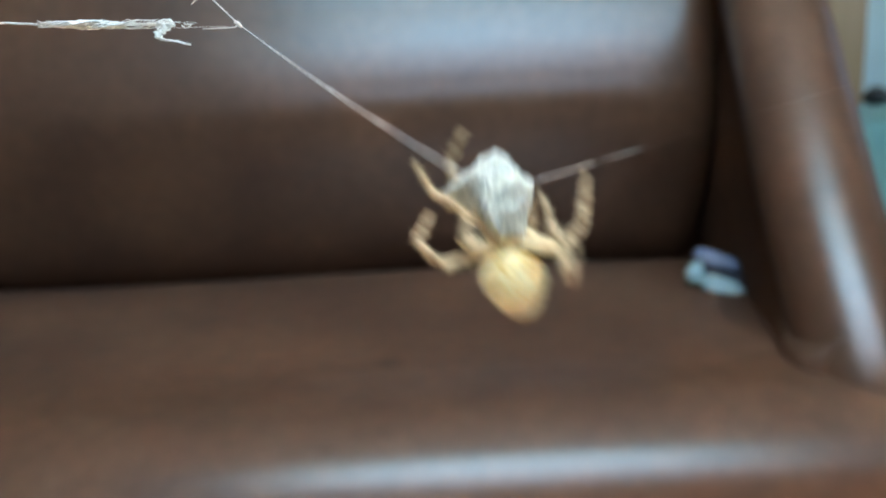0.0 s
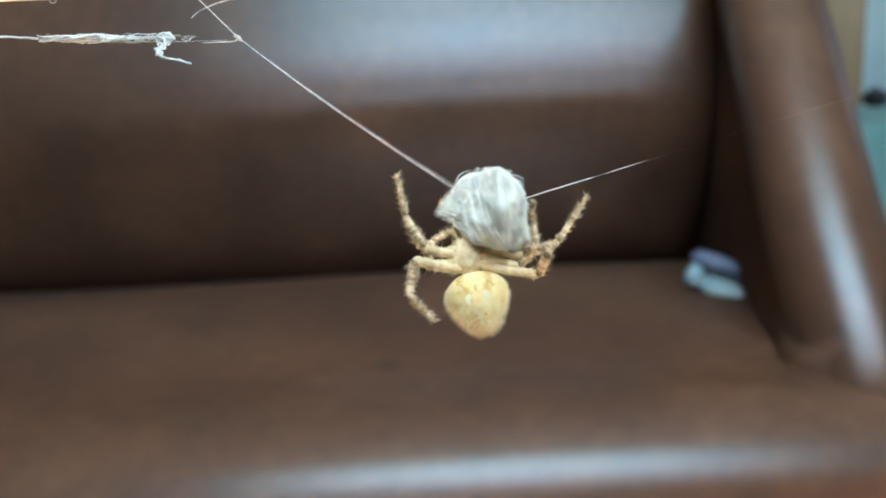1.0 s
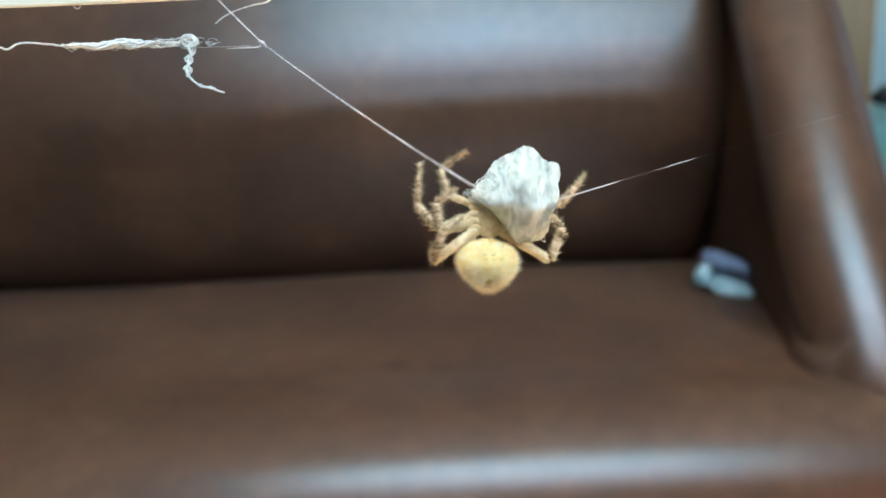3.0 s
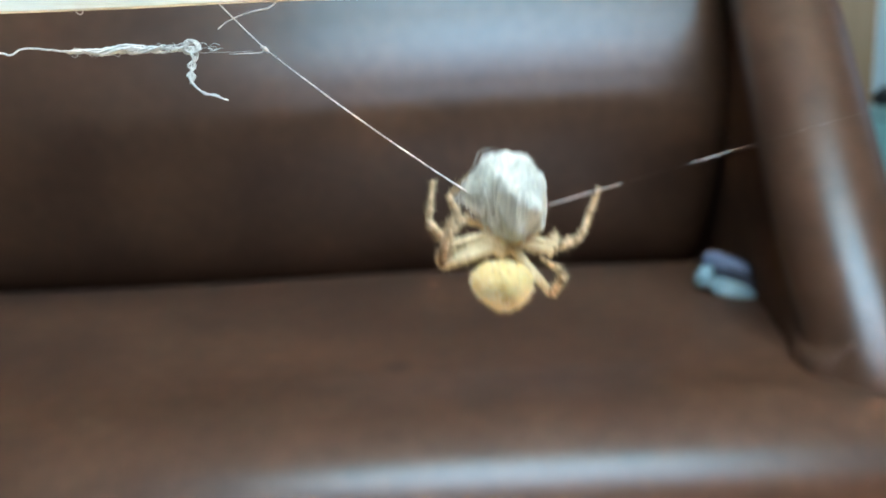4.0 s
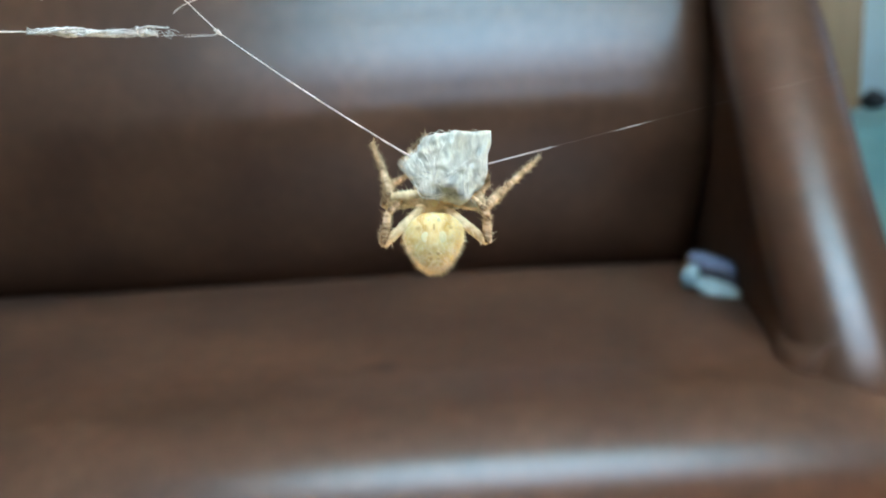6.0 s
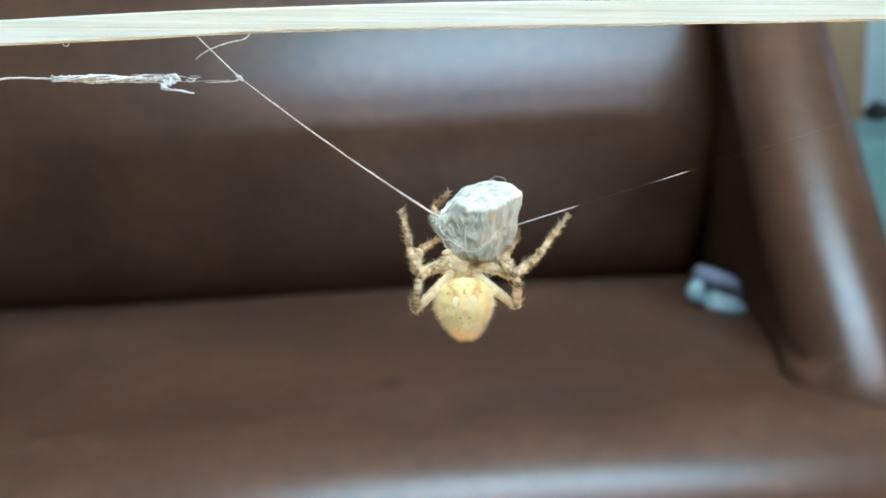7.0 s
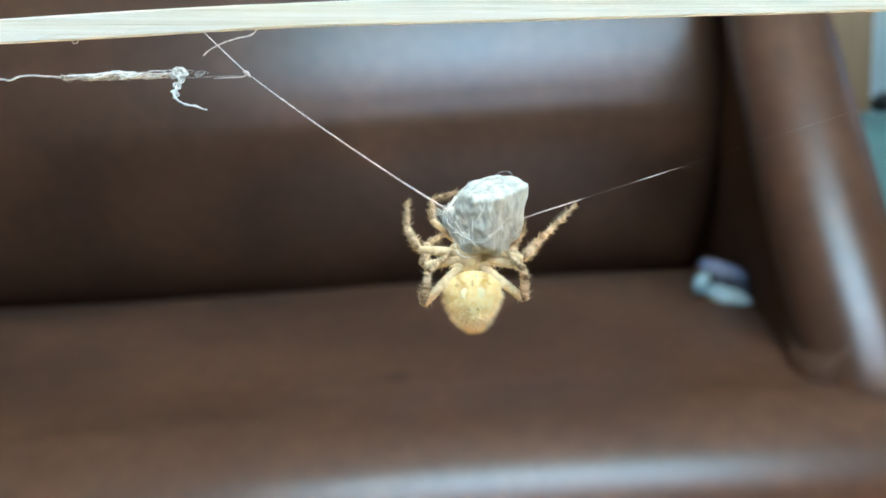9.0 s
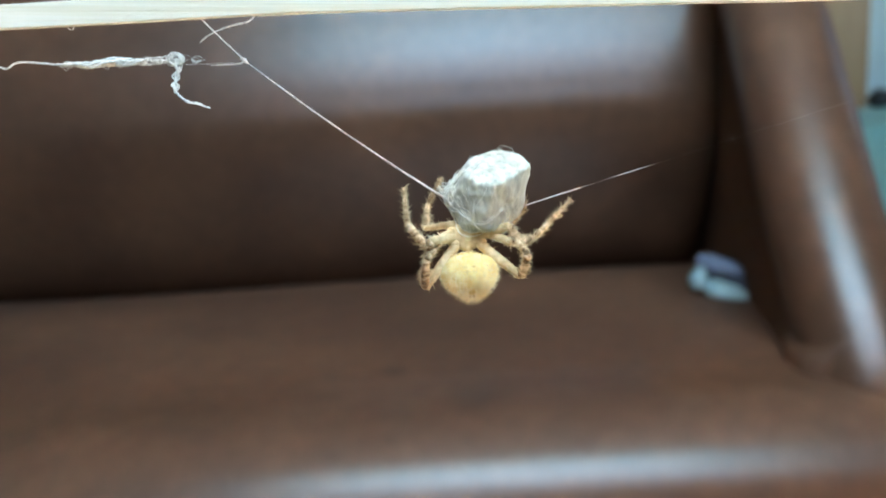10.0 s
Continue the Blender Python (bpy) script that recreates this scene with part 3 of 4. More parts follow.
left_thread = anchored_thread("silk_thread", "taut pale silk thread holding the wrapped prey", 34.0, lambda s: (0.052 + 0.05 * s) * MM, 3, 0.05, 70, 0.45)
right_thread = anchored_thread("silk_thread", "hair-thin silk thread running off towards the sofa arm", 64.0,
                               lambda s: (0.0045 + 0.078 * max(0.0, min(1.0, (s - 0.80) / 0.02))) * MM, 1, 0.0, 90)


# spindle keyed along the thread to stand in for its moving highlight
bm = bmesh.new()
tube(bm, [Vector((i / 12 * 7.0 - 3.5, 0, 0)) * MM for i in range(13)], lambda s: (0.008 + 0.066 * math.sin(3.1416 * s) ** 2) * MM, 6)
glint = part("silk_glint", bm, THREAD, right_thread, "thickened silk standing in for the thread's glint")


# ---- the spider: x to its right, y to its head, z its back, in millimetres ----
def ellipsoid(cx, cy, cz, rx, ry, rz, sub=3):
    bm = bmesh.new()
    bmesh.ops.create_icosphere(bm, subdivisions=sub, radius=1.0)
    for v in bm.verts:
        v.co = Vector((cx + v.co.x * rx, cy + v.co.y * ry, cz + v.co.z * rz)) * MM
    return bm


# along the body, half width, depth against width
OUTLINE = smooth_line([(4.2, 0.3, 0.66), (3.9, 1.75, 0.66), (3.15, 2.95, 0.66), (2.0, 3.70, 0.67), (0.7, 3.78, 0.70), (-0.8, 3.20, 0.78), (-2.0, 2.34, 0.88), (-2.7, 1.66, 1.0), (-3.15, 1.0, 1.1), (-3.35, 0.36, 1.1)], 6)


def abdomen_point(s, a):
    """A point of the abdomen's skin: s from front to tip, a round it."""
    k = s * (len(OUTLINE) - 1)
    i = min(int(k), len(OUTLINE) - 2)
    p = OUTLINE[i].lerp(OUTLINE[i + 1], k - i)
    w = p.y
    bump_up = 1 + 0.06 * noise.noise(Vector((math.cos(a), math.sin(a), p.x * 0.6)) * 1.7) + 0.025 * noise.noise(Vector((math.cos(a) * 5, math.sin(a) * 5, p.x * 1.6)))
    return Vector((w * math.cos(a) * bump_up, p.x, w * p.z * math.sin(a) * bump_up + 0.12 * w - 0.2))


def spine_cone(bm, root, tip, r):
    d = (tip - root).normalized()
    a = d.orthogonal().normalized()
    b = d.cross(a)
    ring = [bm.verts.new(root + (a * math.cos(2.0944 * k) + b * math.sin(2.0944 * k)) * r) for k in range(3)]
    top = bm.verts.new(tip)
    for k in range(3):
        bm.faces.new((ring[k], ring[(k + 1) % 3], top))


def leg_piece(name, length, r0, r1, side, spines, material, seed, parent):
    """One joint of a leg, along x (to -x on the spider's left), with its bristles."""
    rng = random.Random(seed)
    bm = bmesh.new()
    n = 20
    line = [Vector((side * length * i / n, 0, 0)) * MM for i in range(n + 1)]

    def rad(s):
        swell = 0.16 * math.sin(3.1416 * min(1.0, s * 1.1)) + 0.10 * math.exp(-((s - 0.97) / 0.05) ** 2)
        lump = 0.10 * noise.noise(Vector((s * length * 1.6, seed * 1.37, 0.5)))
        return (r0 + (r1 - r0) * s) * (1 + swell + lump) * MM * (0.75 if s in (0.0, 1.0) else 1.0)
    tube(bm, line, rad, 9)
    limb = part(name, bm, material, parent)
    bm = bmesh.new()
    for k in range(int(spines * 1.15)):
        s = rng.uniform(0.03, 0.99)
        a = rng.uniform(0, 6.28)
        out = Vector((0, math.cos(a), math.sin(a)))
        root = Vector((side * length * s, 0, 0)) * MM + out * rad(s) * 0.9
        big = rng.random() < 0.15
        reach = rng.uniform(0.5, 0.9) if big else rng.uniform(0.15, 0.5)
        spine_cone(bm, root, root + (out * reach + Vector((side * reach * 0.7, 0, 0))) * MM, (0.065 if big else 0.042) * MM)
    tagged(part("bristles", bm, BRISTLE if material is LEG else HAIR, limb, "fine stiff bristles", smooth=False), kind="stuff")
    return limb


LEG_PLAN = {  # side, root on the body, lengths of the three joints, thickness, way in which each joint leans towards its back
    "L1": (-1, (-1.2, 7.6, -0.9), (6.6, 4.0, 4.2), 0.44, (-1, -1, 1)),
    "L2": (-1, (-1.5, 6.6, -0.7), (5.4, 4.5, 5.4), 0.56, (1, -1, -1)),
    "L3": (-1, (-1.6, 5.6, -0.6), (4.8, 3.4, 3.2), 0.58, (1, -1, -1)),
    "L4": (-1, (-1.4, 4.7, -0.5), (7.2, 4.3, 4.6), 0.60, (1, 1, -1)),
    "R1": (1, (1.5, 6.8, -0.7), (5.6, 5.3, 7.4), 0.58, (1, -1, -1)),
    "R2": (1, (1.2, 7.6, -0.9), (4.4, 3.6, 4.0), 0.44, (-1, -1, 1)),
    "R3": (1, (1.6, 5.6, -0.6), (4.8, 3.4, 3.2), 0.58, (1, -1, -1)),
    "R4": (1, (1.4, 4.7, -0.5), (7.2, 4.3, 4.6), 0.60, (1, 1, -1)),
}


def spider_thing():
    sp = thing("spider", "hairy yellow and cream orb-weaving spider clutching its silk-wrapped prey", "spider", WEB)
    bm = bmesh.new()
    rows, turn = 44, 40
    rings = [[bm.verts.new(abdomen_point(i / rows, 6.28319 * k / turn) * MM) for k in range(turn)] for i in range(rows + 1)]
    for q, w in zip(rings, rings[1:]):
        for k in range(turn):
            bm.faces.new((q[k], q[(k + 1) % turn], w[(k + 1) % turn], w[k]))
    bm.faces.new(rings[0][::-1])
    bm.faces.new(rings[-1])
    bmesh.ops.recalc_face_normals(bm, faces=bm.faces[:])
    ab = part("abdomen", bm, ABDOMEN, sp, "yellow hairy abdomen with two cream spots")
    rng = random.Random(21)
    bm = bmesh.new()
    for k in range(4200):
        s, a = rng.uniform(0.05, 0.99), rng.uniform(0, 6.28)
        root = abdomen_point(s, a)
        out = (root - Vector((0, root.y + 0.9, 0))).normalized()
        reach = rng.uniform(0.3, 0.95) * (0.5 + 0.8 * s)
        spine_cone(bm, root * MM, (root + (out + Vector((rng.gauss(0, 0.2), -0.45, rng.gauss(0, 0.2)))).normalized() * reach) * MM, 0.027 * MM)
    tagged(part("fuzz", bm, HAIR, ab, "fine pale hairs", smooth=False), kind="stuff")

    def on_back(x, y):
        best = min(((i / 60, j) for i in range(61) for j in range(61)), key=lambda q: (abdomen_point(q[0], 0.3 + 2.54 * q[1] / 60) - Vector((x, y, 0))).xy.length)
        return abdomen_point(best[0], 0.3 + 2.54 * best[1] / 60)

    def mark(name, x, y, rx, ry, mat, label):
        p = on_back(x, y)
        part(name, ellipsoid(p.x, p.y, p.z - 0.05, rx, ry, 0.10, 3), mat, ab, label)
    for x in (-1.05, 1.0):
        mark("spot", x, 0.6, 0.55, 0.72, SPOT, "cream spot")
        mark("spot", x * 0.62, 2.7, 0.26, 0.50, SPOT, "pale streak")
    mark("streak", 0.05, 1.9, 0.16, 0.55, MARK, "tan middle streak")
    for x, y, r in ((-0.55, -1.3, 0.32), (0.5, -1.25, 0.30), (-0.35, -2.0, 0.26), (0.4, -2.05, 0.25), (-1.9, 1.9, 0.42), (1.9, 1.9, 0.40)):
        mark("fleck", x, y, r, r * 0.7, MARK, "tan fleck")
    bm = ellipsoid(0, 6.3, -0.9, 2.25, 2.5, 1.35, 4)
    for v in bm.verts:
        if v.co.y > 7.0 * MM:
            v.co.x *= 1 - 0.16 * (v.co.y / MM - 7.0)
    ce = part("cephalothorax", bm, SKIN, sp, "cream hairy head and chest")
    part("pale_patch", ellipsoid(0.1, 5.6, 0.22, 0.55, 0.8, 0.18), SPOT, ce, "white patch")
    part("waist", ellipsoid(0, 4.3, -0.7, 0.6, 0.7, 0.6), SKIN, sp)
    for x in (-0.5, 0.5):
        bm = bmesh.new()
        tube(bm, smooth_line(mm([(x * 1.2, 8.2, -1.0), (x * 2.0, 9.2, -0.8), (x * 1.6, 10.0, -1.3)]), 5), lambda s: (0.32 - 0.12 * s) * MM, 8)
        part("palp", bm, SKIN, sp)
        part("eye", ellipsoid(x * 0.6, 8.55, -0.25, 0.12, 0.12, 0.12, 2), DARK, ce)
        part("spinneret", ellipsoid(x * 0.5, -3.42, -0.75, 0.22, 0.3, 0.22, 2), SKIN, ab)
    for k, z in enumerate((4.8, 5.7, 6.6, 7.4)):
        for s in (-1, 1):
            part("coxa", ellipsoid(s * 1.75, z, -0.35, 0.85, 0.50, 0.55, 3), SKIN, sp)
    legs = {}
    for n, (key, (side, root, lens, r, lean)) in enumerate(LEG_PLAN.items()):
        front = key in ("L2", "R1", "L1", "R2")
        legs[key] = (
            leg_piece("femur", lens[0], r * 1.0, r * 0.9, side, 110, SKIN, 100 + n, sp),
            leg_piece("tibia", lens[1], r * 0.88, r * 0.74, side, 260 if front else 200, LEG, 200 + n, sp),
            leg_piece("tarsus", lens[2], r * 0.72, r * 0.2, side, 280 if front else 180, LEG, 300 + n, sp),
        )
    return sp, legs, ab


spider, legs, abdomen = spider_thing()

droplet = thing("droplet", "elongated white liquid droplet falling from the spider", "droplet", WEB)
bm = ellipsoid(0, 0, 0, 0.72, 2.0, 0.72, 3)
for v in bm.verts:
    v.co.x *= 1 - 0.22 * v.co.y / (2 * MM)
    v.co.z *= 1 - 0.22 * v.co.y / (2 * MM)
part("bead", bm, DROP, droplet)

# ---- how they move: places in the web's plane, joints of the legs beside the abdomen's middle ----
STEPS = []
LEG_STEPS = {key: [] for key in LEG_PLAN}


TIES = []


def step(t, au, av, lean, tilt, pu, pv, spin, tie=None, **joints):
    STEPS.append((t, au, av, lean, tilt, pu, pv, spin))
    if tie:
        TIES.append((t, tie[0] - pu, tie[1] - pv, tie[2] - pu, tie[3] - pv))
    for key, row in joints.items():
        LEG_STEPS[key].append((t, *row))


step(0, 4.52, -6.55, 12, 0, 1.9, 4.54, -100, tie=(-6.07, 9.65, 8.75, 6.90),
     L1=(-7.91, 12.07, -8.30, 16.22, -6.05, 20.05),
     L2=(-9.63, 11.02, -11.37, 12.04, -12.44, 15.14),
     L3=(-6.48, 4.78, -5.89, 7.73, -3.31, 9.20),
     L4=(-11.62, 1.63, -12.35, 5.44, -10.31, 8.93),
     R1=(5.03, 4.57, 8.48, 7.38, 9.58, 14.34),
     R2=(1.71, 6.81, 2.60, 9.61, 1.49, 11.96),
     R3=(5.02, 5.26, 3.94, 8.73, 2.86, 12.19),
     R4=(3.29, 4.55, 5.04, 3.53, 6.39, 7.36))
step(0.1, -1.57, -1.01, -5, 10, 1.51, 9.99, -75)
step(0.2, -0.42, -3.04, -5, 0, -0.10, 6.41, -50)
step(0.3, 0.60, -5.57, 0, 0, 2.26, 8.97, -25)
step(0.4, -0.32, -2.13, 0, 0, 2.34, 9.99, -8)
step(0.5, 1.54, -5.00, 0, 0, 0.83, 9.05, 15, tie=(-5.43, 9.39, 7.12, 7.24),
     L1=(-5.85, 6.90, -4.85, 11.08, -3.83, 13.87),
     L2=(-8.26, 4.93, -10.38, 8.59, -11.13, 14.48),
     L3=(-6.53, 5.50, -7.23, 5.85, -4.47, 8.31),
     L4=(-6.13, -0.06, -9.62, 2.00, -10.69, 4.77),
     R1=(7.77, 4.26, 8.43, 7.05, 11.65, 12.66),
     R2=(5.99, 7.03, 4.90, 11.19, 4.17, 13.96),
     R3=(7.77, 3.91, 8.05, 10.53, 5.58, 12.59),
     R4=(7.43, 3.56, 8.21, 8.44, 7.33, 11.91))
step(0.6, -0.41, -6.04, -10, 0, 0.36, 6.49, 40)
step(0.7, 0.94, -9.77, 0, 10, 0.77, 5.81, 65)
step(0.8, -1.75, -7.27, -5, 10, 0.41, 5.90, 85)
step(0.9, 1.68, -3.80, 10, 0, 0.46, 6.75, 120)
step(1, 0.03, -7.34, 14, 10, 1.36, 4.49, 165, tie=(-4.09, 7.76, 7.05, 6.28),
     L1=(-2.71, 9.24, -4.70, 12.63, -1.09, 16.09),
     L2=(-6.81, 6.89, -9.28, 11.03, -10.22, 15.86),
     L3=(-6.48, 4.78, -5.89, 7.73, -3.31, 9.20),
     L4=(-7.84, 5.49, -8.49, 0.62, -5.34, -1.79),
     R1=(8.50, 5.65, 9.87, 7.75, 14.32, 14.40),
     R2=(6.71, 7.77, 7.60, 10.57, 6.49, 12.92),
     R3=(8.17, 3.90, 8.46, 9.12, 6.67, 13.62),
     R4=(8.53, 3.56, 8.14, 7.03, 5.70, 7.01))
step(1.1, 2.47, -3.52, 0, 10, 3.44, 8.57, 185)
step(1.2, -0.03, -0.59, -10, 10, 4.42, 9.53, 205)
step(1.3, 2.59, -7.25, 10, 10, 2.41, 6.63, 235)
step(1.4, 4.46, -8.29, 5, 10, 2.38, 5.77, 255)
step(1.5, 2.22, -9.18, 8, 5, 0.78, 3.09, 270, tie=(-4.82, 6.88, 6.52, 4.77),
     L1=(-6.03, 8.84, -8.01, 12.23, -4.41, 15.69),
     L2=(-8.10, 8.22, -10.23, 11.65, -11.35, 17.51),
     L3=(-6.33, 5.47, -7.65, 1.29, -6.58, -0.78),
     L4=(-7.69, 4.06, -7.98, -0.10, -4.83, -2.15),
     R1=(6.51, 5.99, 8.22, 8.10, 11.94, 14.75),
     R2=(3.40, 7.37, 4.28, 10.17, 3.17, 12.52),
     R3=(5.47, 5.63, 5.41, 9.80, 3.97, 12.55),
     R4=(6.21, 2.86, 5.82, 5.64, 3.68, 9.08))
step(1.6, 1.38, -5.09, 0, 0, 0.19, 4.82, 290)
step(1.7, 3.11, -5.69, 0, 10, 1.42, 5.74, 310)
step(1.8, -1.73, -3.03, 0, 15, 1.20, 6.65, 330)
step(1.9, -5.18, -0.14, -10, 15, 0.32, 10.59, 350)
step(2, -3.27, -5.26, -42, 20, 0.57, 6.30, 370, tie=(-6.59, 7.89, 6.47, 6.37),
     L1=(-1.33, 7.49, -2.87, 9.20, -3.10, 11.07),
     L2=(-6.52, 6.19, -7.24, 9.16, -5.67, 12.43),
     L3=(-5.48, 6.89, -6.74, 7.99, -7.21, 6.39),
     L4=(-7.51, 0.83, -8.93, 4.50, -7.57, 7.98),
     R1=(8.80, 3.42, 12.27, 3.60, 16.83, 11.42),
     R2=(8.32, 6.73, 9.20, 9.52, 8.10, 11.88),
     R3=(6.72, 2.01, 8.13, 0.63, 7.45, -0.76),
     R4=(5.70, 0.61, 7.25, -1.25, 8.18, 2.72))
step(2.1, 5.54, -7.06, 5, 0, 3.09, 5.41, 405)
step(2.2, 5.89, -6.86, 10, 10, 3.04, 4.35, 440)
step(2.3, 4.90, -4.59, 10, 15, 2.13, 5.77, 465)
step(2.4, 1.73, -4.78, -10, 70, 2.84, 5.00, 500)
step(2.5, -1.11, -3.71, 5, 84, 1.32, 6.00, 525, tie=(-4.92, 7.65, 6.84, 6.27),
     L1=(-5.38, 9.61, -5.56, 13.06, -2.27, 14.96),
     L2=(-6.96, 3.72, -8.60, 7.50, -8.45, 13.02),
     L3=(-6.48, 4.78, -5.89, 7.73, -3.31, 9.20),
     L4=(-6.22, -0.42, -4.75, 3.40, -2.69, 4.81),
     R1=(9.01, 9.10, 10.38, 10.15, 13.81, 11.92),
     R2=(6.70, 5.29, 7.58, 8.09, 6.48, 10.45),
     R3=(6.62, 4.78, 5.15, 7.73, 3.31, 9.20),
     R4=(9.12, 1.63, 9.88, 6.69, 7.96, 9.78))
step(2.6, -1.56, 0.04, 0, 82, 1.72, 7.82, 545)
step(2.7, -2.15, -1.53, 0, 62, 1.69, 6.39, 570)
step(3.8, 0.09, -1.85, 0, 66, 2.22, 8.92, 890)
step(3.9, -1.48, -1.78, 0, 70, 1.41, 9.00, 910)
step(4, -0.41, -3.47, 0, 72, 0.13, 7.70, 935, tie=(-5.04, 8.33, 5.66, 6.74),
     L1=(-4.61, 8.23, -6.59, 11.61, -2.99, 15.07),
     L2=(-8.67, 4.52, -9.26, 7.96, -8.77, 13.12),
     L3=(-6.93, 3.02, -7.54, 7.98, -4.62, 11.11),
     L4=(-7.62, 2.46, -6.97, 5.92, -4.24, 8.70),
     R1=(9.60, 4.04, 10.26, 6.12, 13.06, 12.69),
     R2=(4.81, 6.75, 5.70, 9.55, 4.59, 11.91),
     R3=(7.53, 4.02, 6.48, 5.39, 5.11, 4.68),
     R4=(7.07, -2.20, 6.88, 1.25, 4.79, 3.30))
step(4.1, 0.35, -7.25, 0, 60, 0.61, 3.25, 960)
step(4.2, 1.21, -8.20, 5, 58, 0.84, 3.00, 990)
step(4.3, -0.14, -4.67, 0, 70, 1.23, 5.23, 1010)
step(4.4, -3.45, -4.51, 0, 70, 0.96, 5.46, 1035)
step(4.5, -4.14, -3.67, -3, 66, 1.81, 4.94, 1048, tie=(-5.85, 7.72, 6.42, 6.19),
     L1=(-1.39, 8.63, -1.75, 13.46, 1.69, 14.76),
     L2=(-5.49, 5.80, -6.37, 8.55, -6.28, 11.59),
     L3=(-5.25, 3.73, -5.57, 1.64, -4.51, 0.41),
     L4=(-3.88, 4.09, -4.33, 2.22, -2.76, -0.39),
     R1=(9.27, 4.65, 11.80, 6.49, 18.34, 12.27),
     R2=(10.35, 4.34, 11.23, 7.14, 10.13, 9.49),
     R3=(6.90, 1.84, 8.04, -0.22, 6.97, -2.46),
     R4=(5.73, -3.03, 6.66, -0.24, 5.84, 2.52))
step(4.6, -1.59, -1.25, 0, 72, 1.79, 8.85, 1070)
step(4.7, -0.03, -1.06, 0, 75, 1.34, 10.43, 1090)
step(4.8, 0.18, -3.54, 0, 58, 2.32, 9.04, 1090)
step(4.9, -1.16, -5.62, 0, 45, 2.21, 5.55, 1080)
step(5, -1.39, -1.58, 3, 48, 1.81, 7.21, 1052, tie=(-5.56, 8.89, 6.72, 7.47),
     L1=(-3.45, 8.93, -4.68, 12.77, -1.39, 12.45),
     L2=(-5.86, 4.36, -6.60, 8.20, -8.03, 11.55),
     L3=(-6.48, 4.78, -5.89, 7.73, -3.31, 9.20),
     L4=(-6.74, 0.85, -5.82, -0.90, -4.07, 0.17),
     R1=(7.45, 5.54, 10.59, 7.32, 15.32, 10.52),
     R2=(4.28, 6.91, 3.87, 11.80, 3.33, 16.69),
     R3=(6.77, 3.43, 7.55, 2.74, 6.44, 1.88),
     R4=(7.32, -1.48, 8.00, 0.99, 5.72, 3.77))
step(5.1, -0.65, -3.20, 0, 20, 1.16, 7.26, 1070)
step(5.2, -0.35, -4.13, 0, 60, 1.61, 8.38, 1085)
step(5.3, 0.06, -1.84, 0, 25, 2.35, 7.47, 1050)
step(5.4, -0.17, -2.32, 0, 12, 1.87, 6.54, 1050)
step(5.5, -0.54, -7.44, 0, 45, 1.94, 5.61, 1080, tie=(-4.43, 6.87, 7.01, 5.78),
     L1=(-2.94, 12.65, -3.89, 15.39, -1.51, 16.85),
     L2=(-6.18, 6.49, -7.27, 9.38, -8.73, 13.71),
     L3=(-6.48, 4.78, -5.89, 7.73, -3.31, 9.20),
     L4=(-7.75, 0.70, -6.53, 5.05, -1.84, 8.32),
     R1=(8.32, 5.47, 10.62, 8.74, 15.68, 13.84),
     R2=(6.70, 9.09, 8.28, 12.71, 10.58, 16.34),
     R3=(6.62, 4.78, 5.15, 7.73, 3.31, 9.20),
     R4=(7.62, -0.34, 7.96, 4.74, 4.68, 8.35))
step(5.6, -1.57, -4.66, 0, 19, 1.14, 6.36, 1072)
step(5.7, -2.24, -1.30, 0, 6, -0.32, 8.12, 1048, tie=(-5.62, 10.05, 4.97, 8.88),
     L1=(-2.79, 8.68, -3.38, 11.93, -1.72, 13.96),
     L2=(-5.53, 6.28, -6.41, 9.74, -8.23, 13.20),
     L3=(-6.48, 4.78, -5.89, 7.73, -3.31, 9.20),
     L4=(-6.48, -0.15, -5.81, 4.05, -2.72, 6.62),
     R1=(6.80, 4.74, 9.18, 7.66, 14.39, 11.89),
     R2=(6.19, 5.01, 7.07, 7.81, 5.97, 10.16),
     R3=(6.62, 4.78, 5.15, 7.73, 3.31, 9.20),
     R4=(7.36, -0.15, 6.48, 4.27, 3.90, 6.99))
step(6.8, -0.78, -4.03, 5, 8, 1.34, 7.53, 1078)
step(7, -0.41, -4.79, 3, 12, 1.58, 6.41, 1082, tie=(-4.29, 7.62, 6.34, 6.22),
     L1=(-3.87, 11.17, -4.03, 13.59, -2.80, 14.99),
     L2=(-5.88, 4.57, -7.14, 7.86, -8.65, 14.07),
     L3=(-6.48, 4.78, -5.89, 7.73, -3.31, 9.20),
     L4=(-6.48, -0.15, -5.81, 4.05, -2.72, 6.62),
     R1=(7.30, 3.55, 9.70, 6.86, 14.44, 13.12),
     R2=(6.25, 6.79, 7.14, 9.59, 6.03, 11.94),
     R3=(6.62, 4.78, 5.15, 7.73, 3.31, 9.20),
     R4=(7.36, -0.15, 6.48, 4.27, 3.90, 6.99))
step(7.2, -0.21, -5.84, 0, 9, 2.14, 7.05, 1080)
step(7.4, 0.11, -2.80, 0, 8, 1.68, 6.57, 1056)
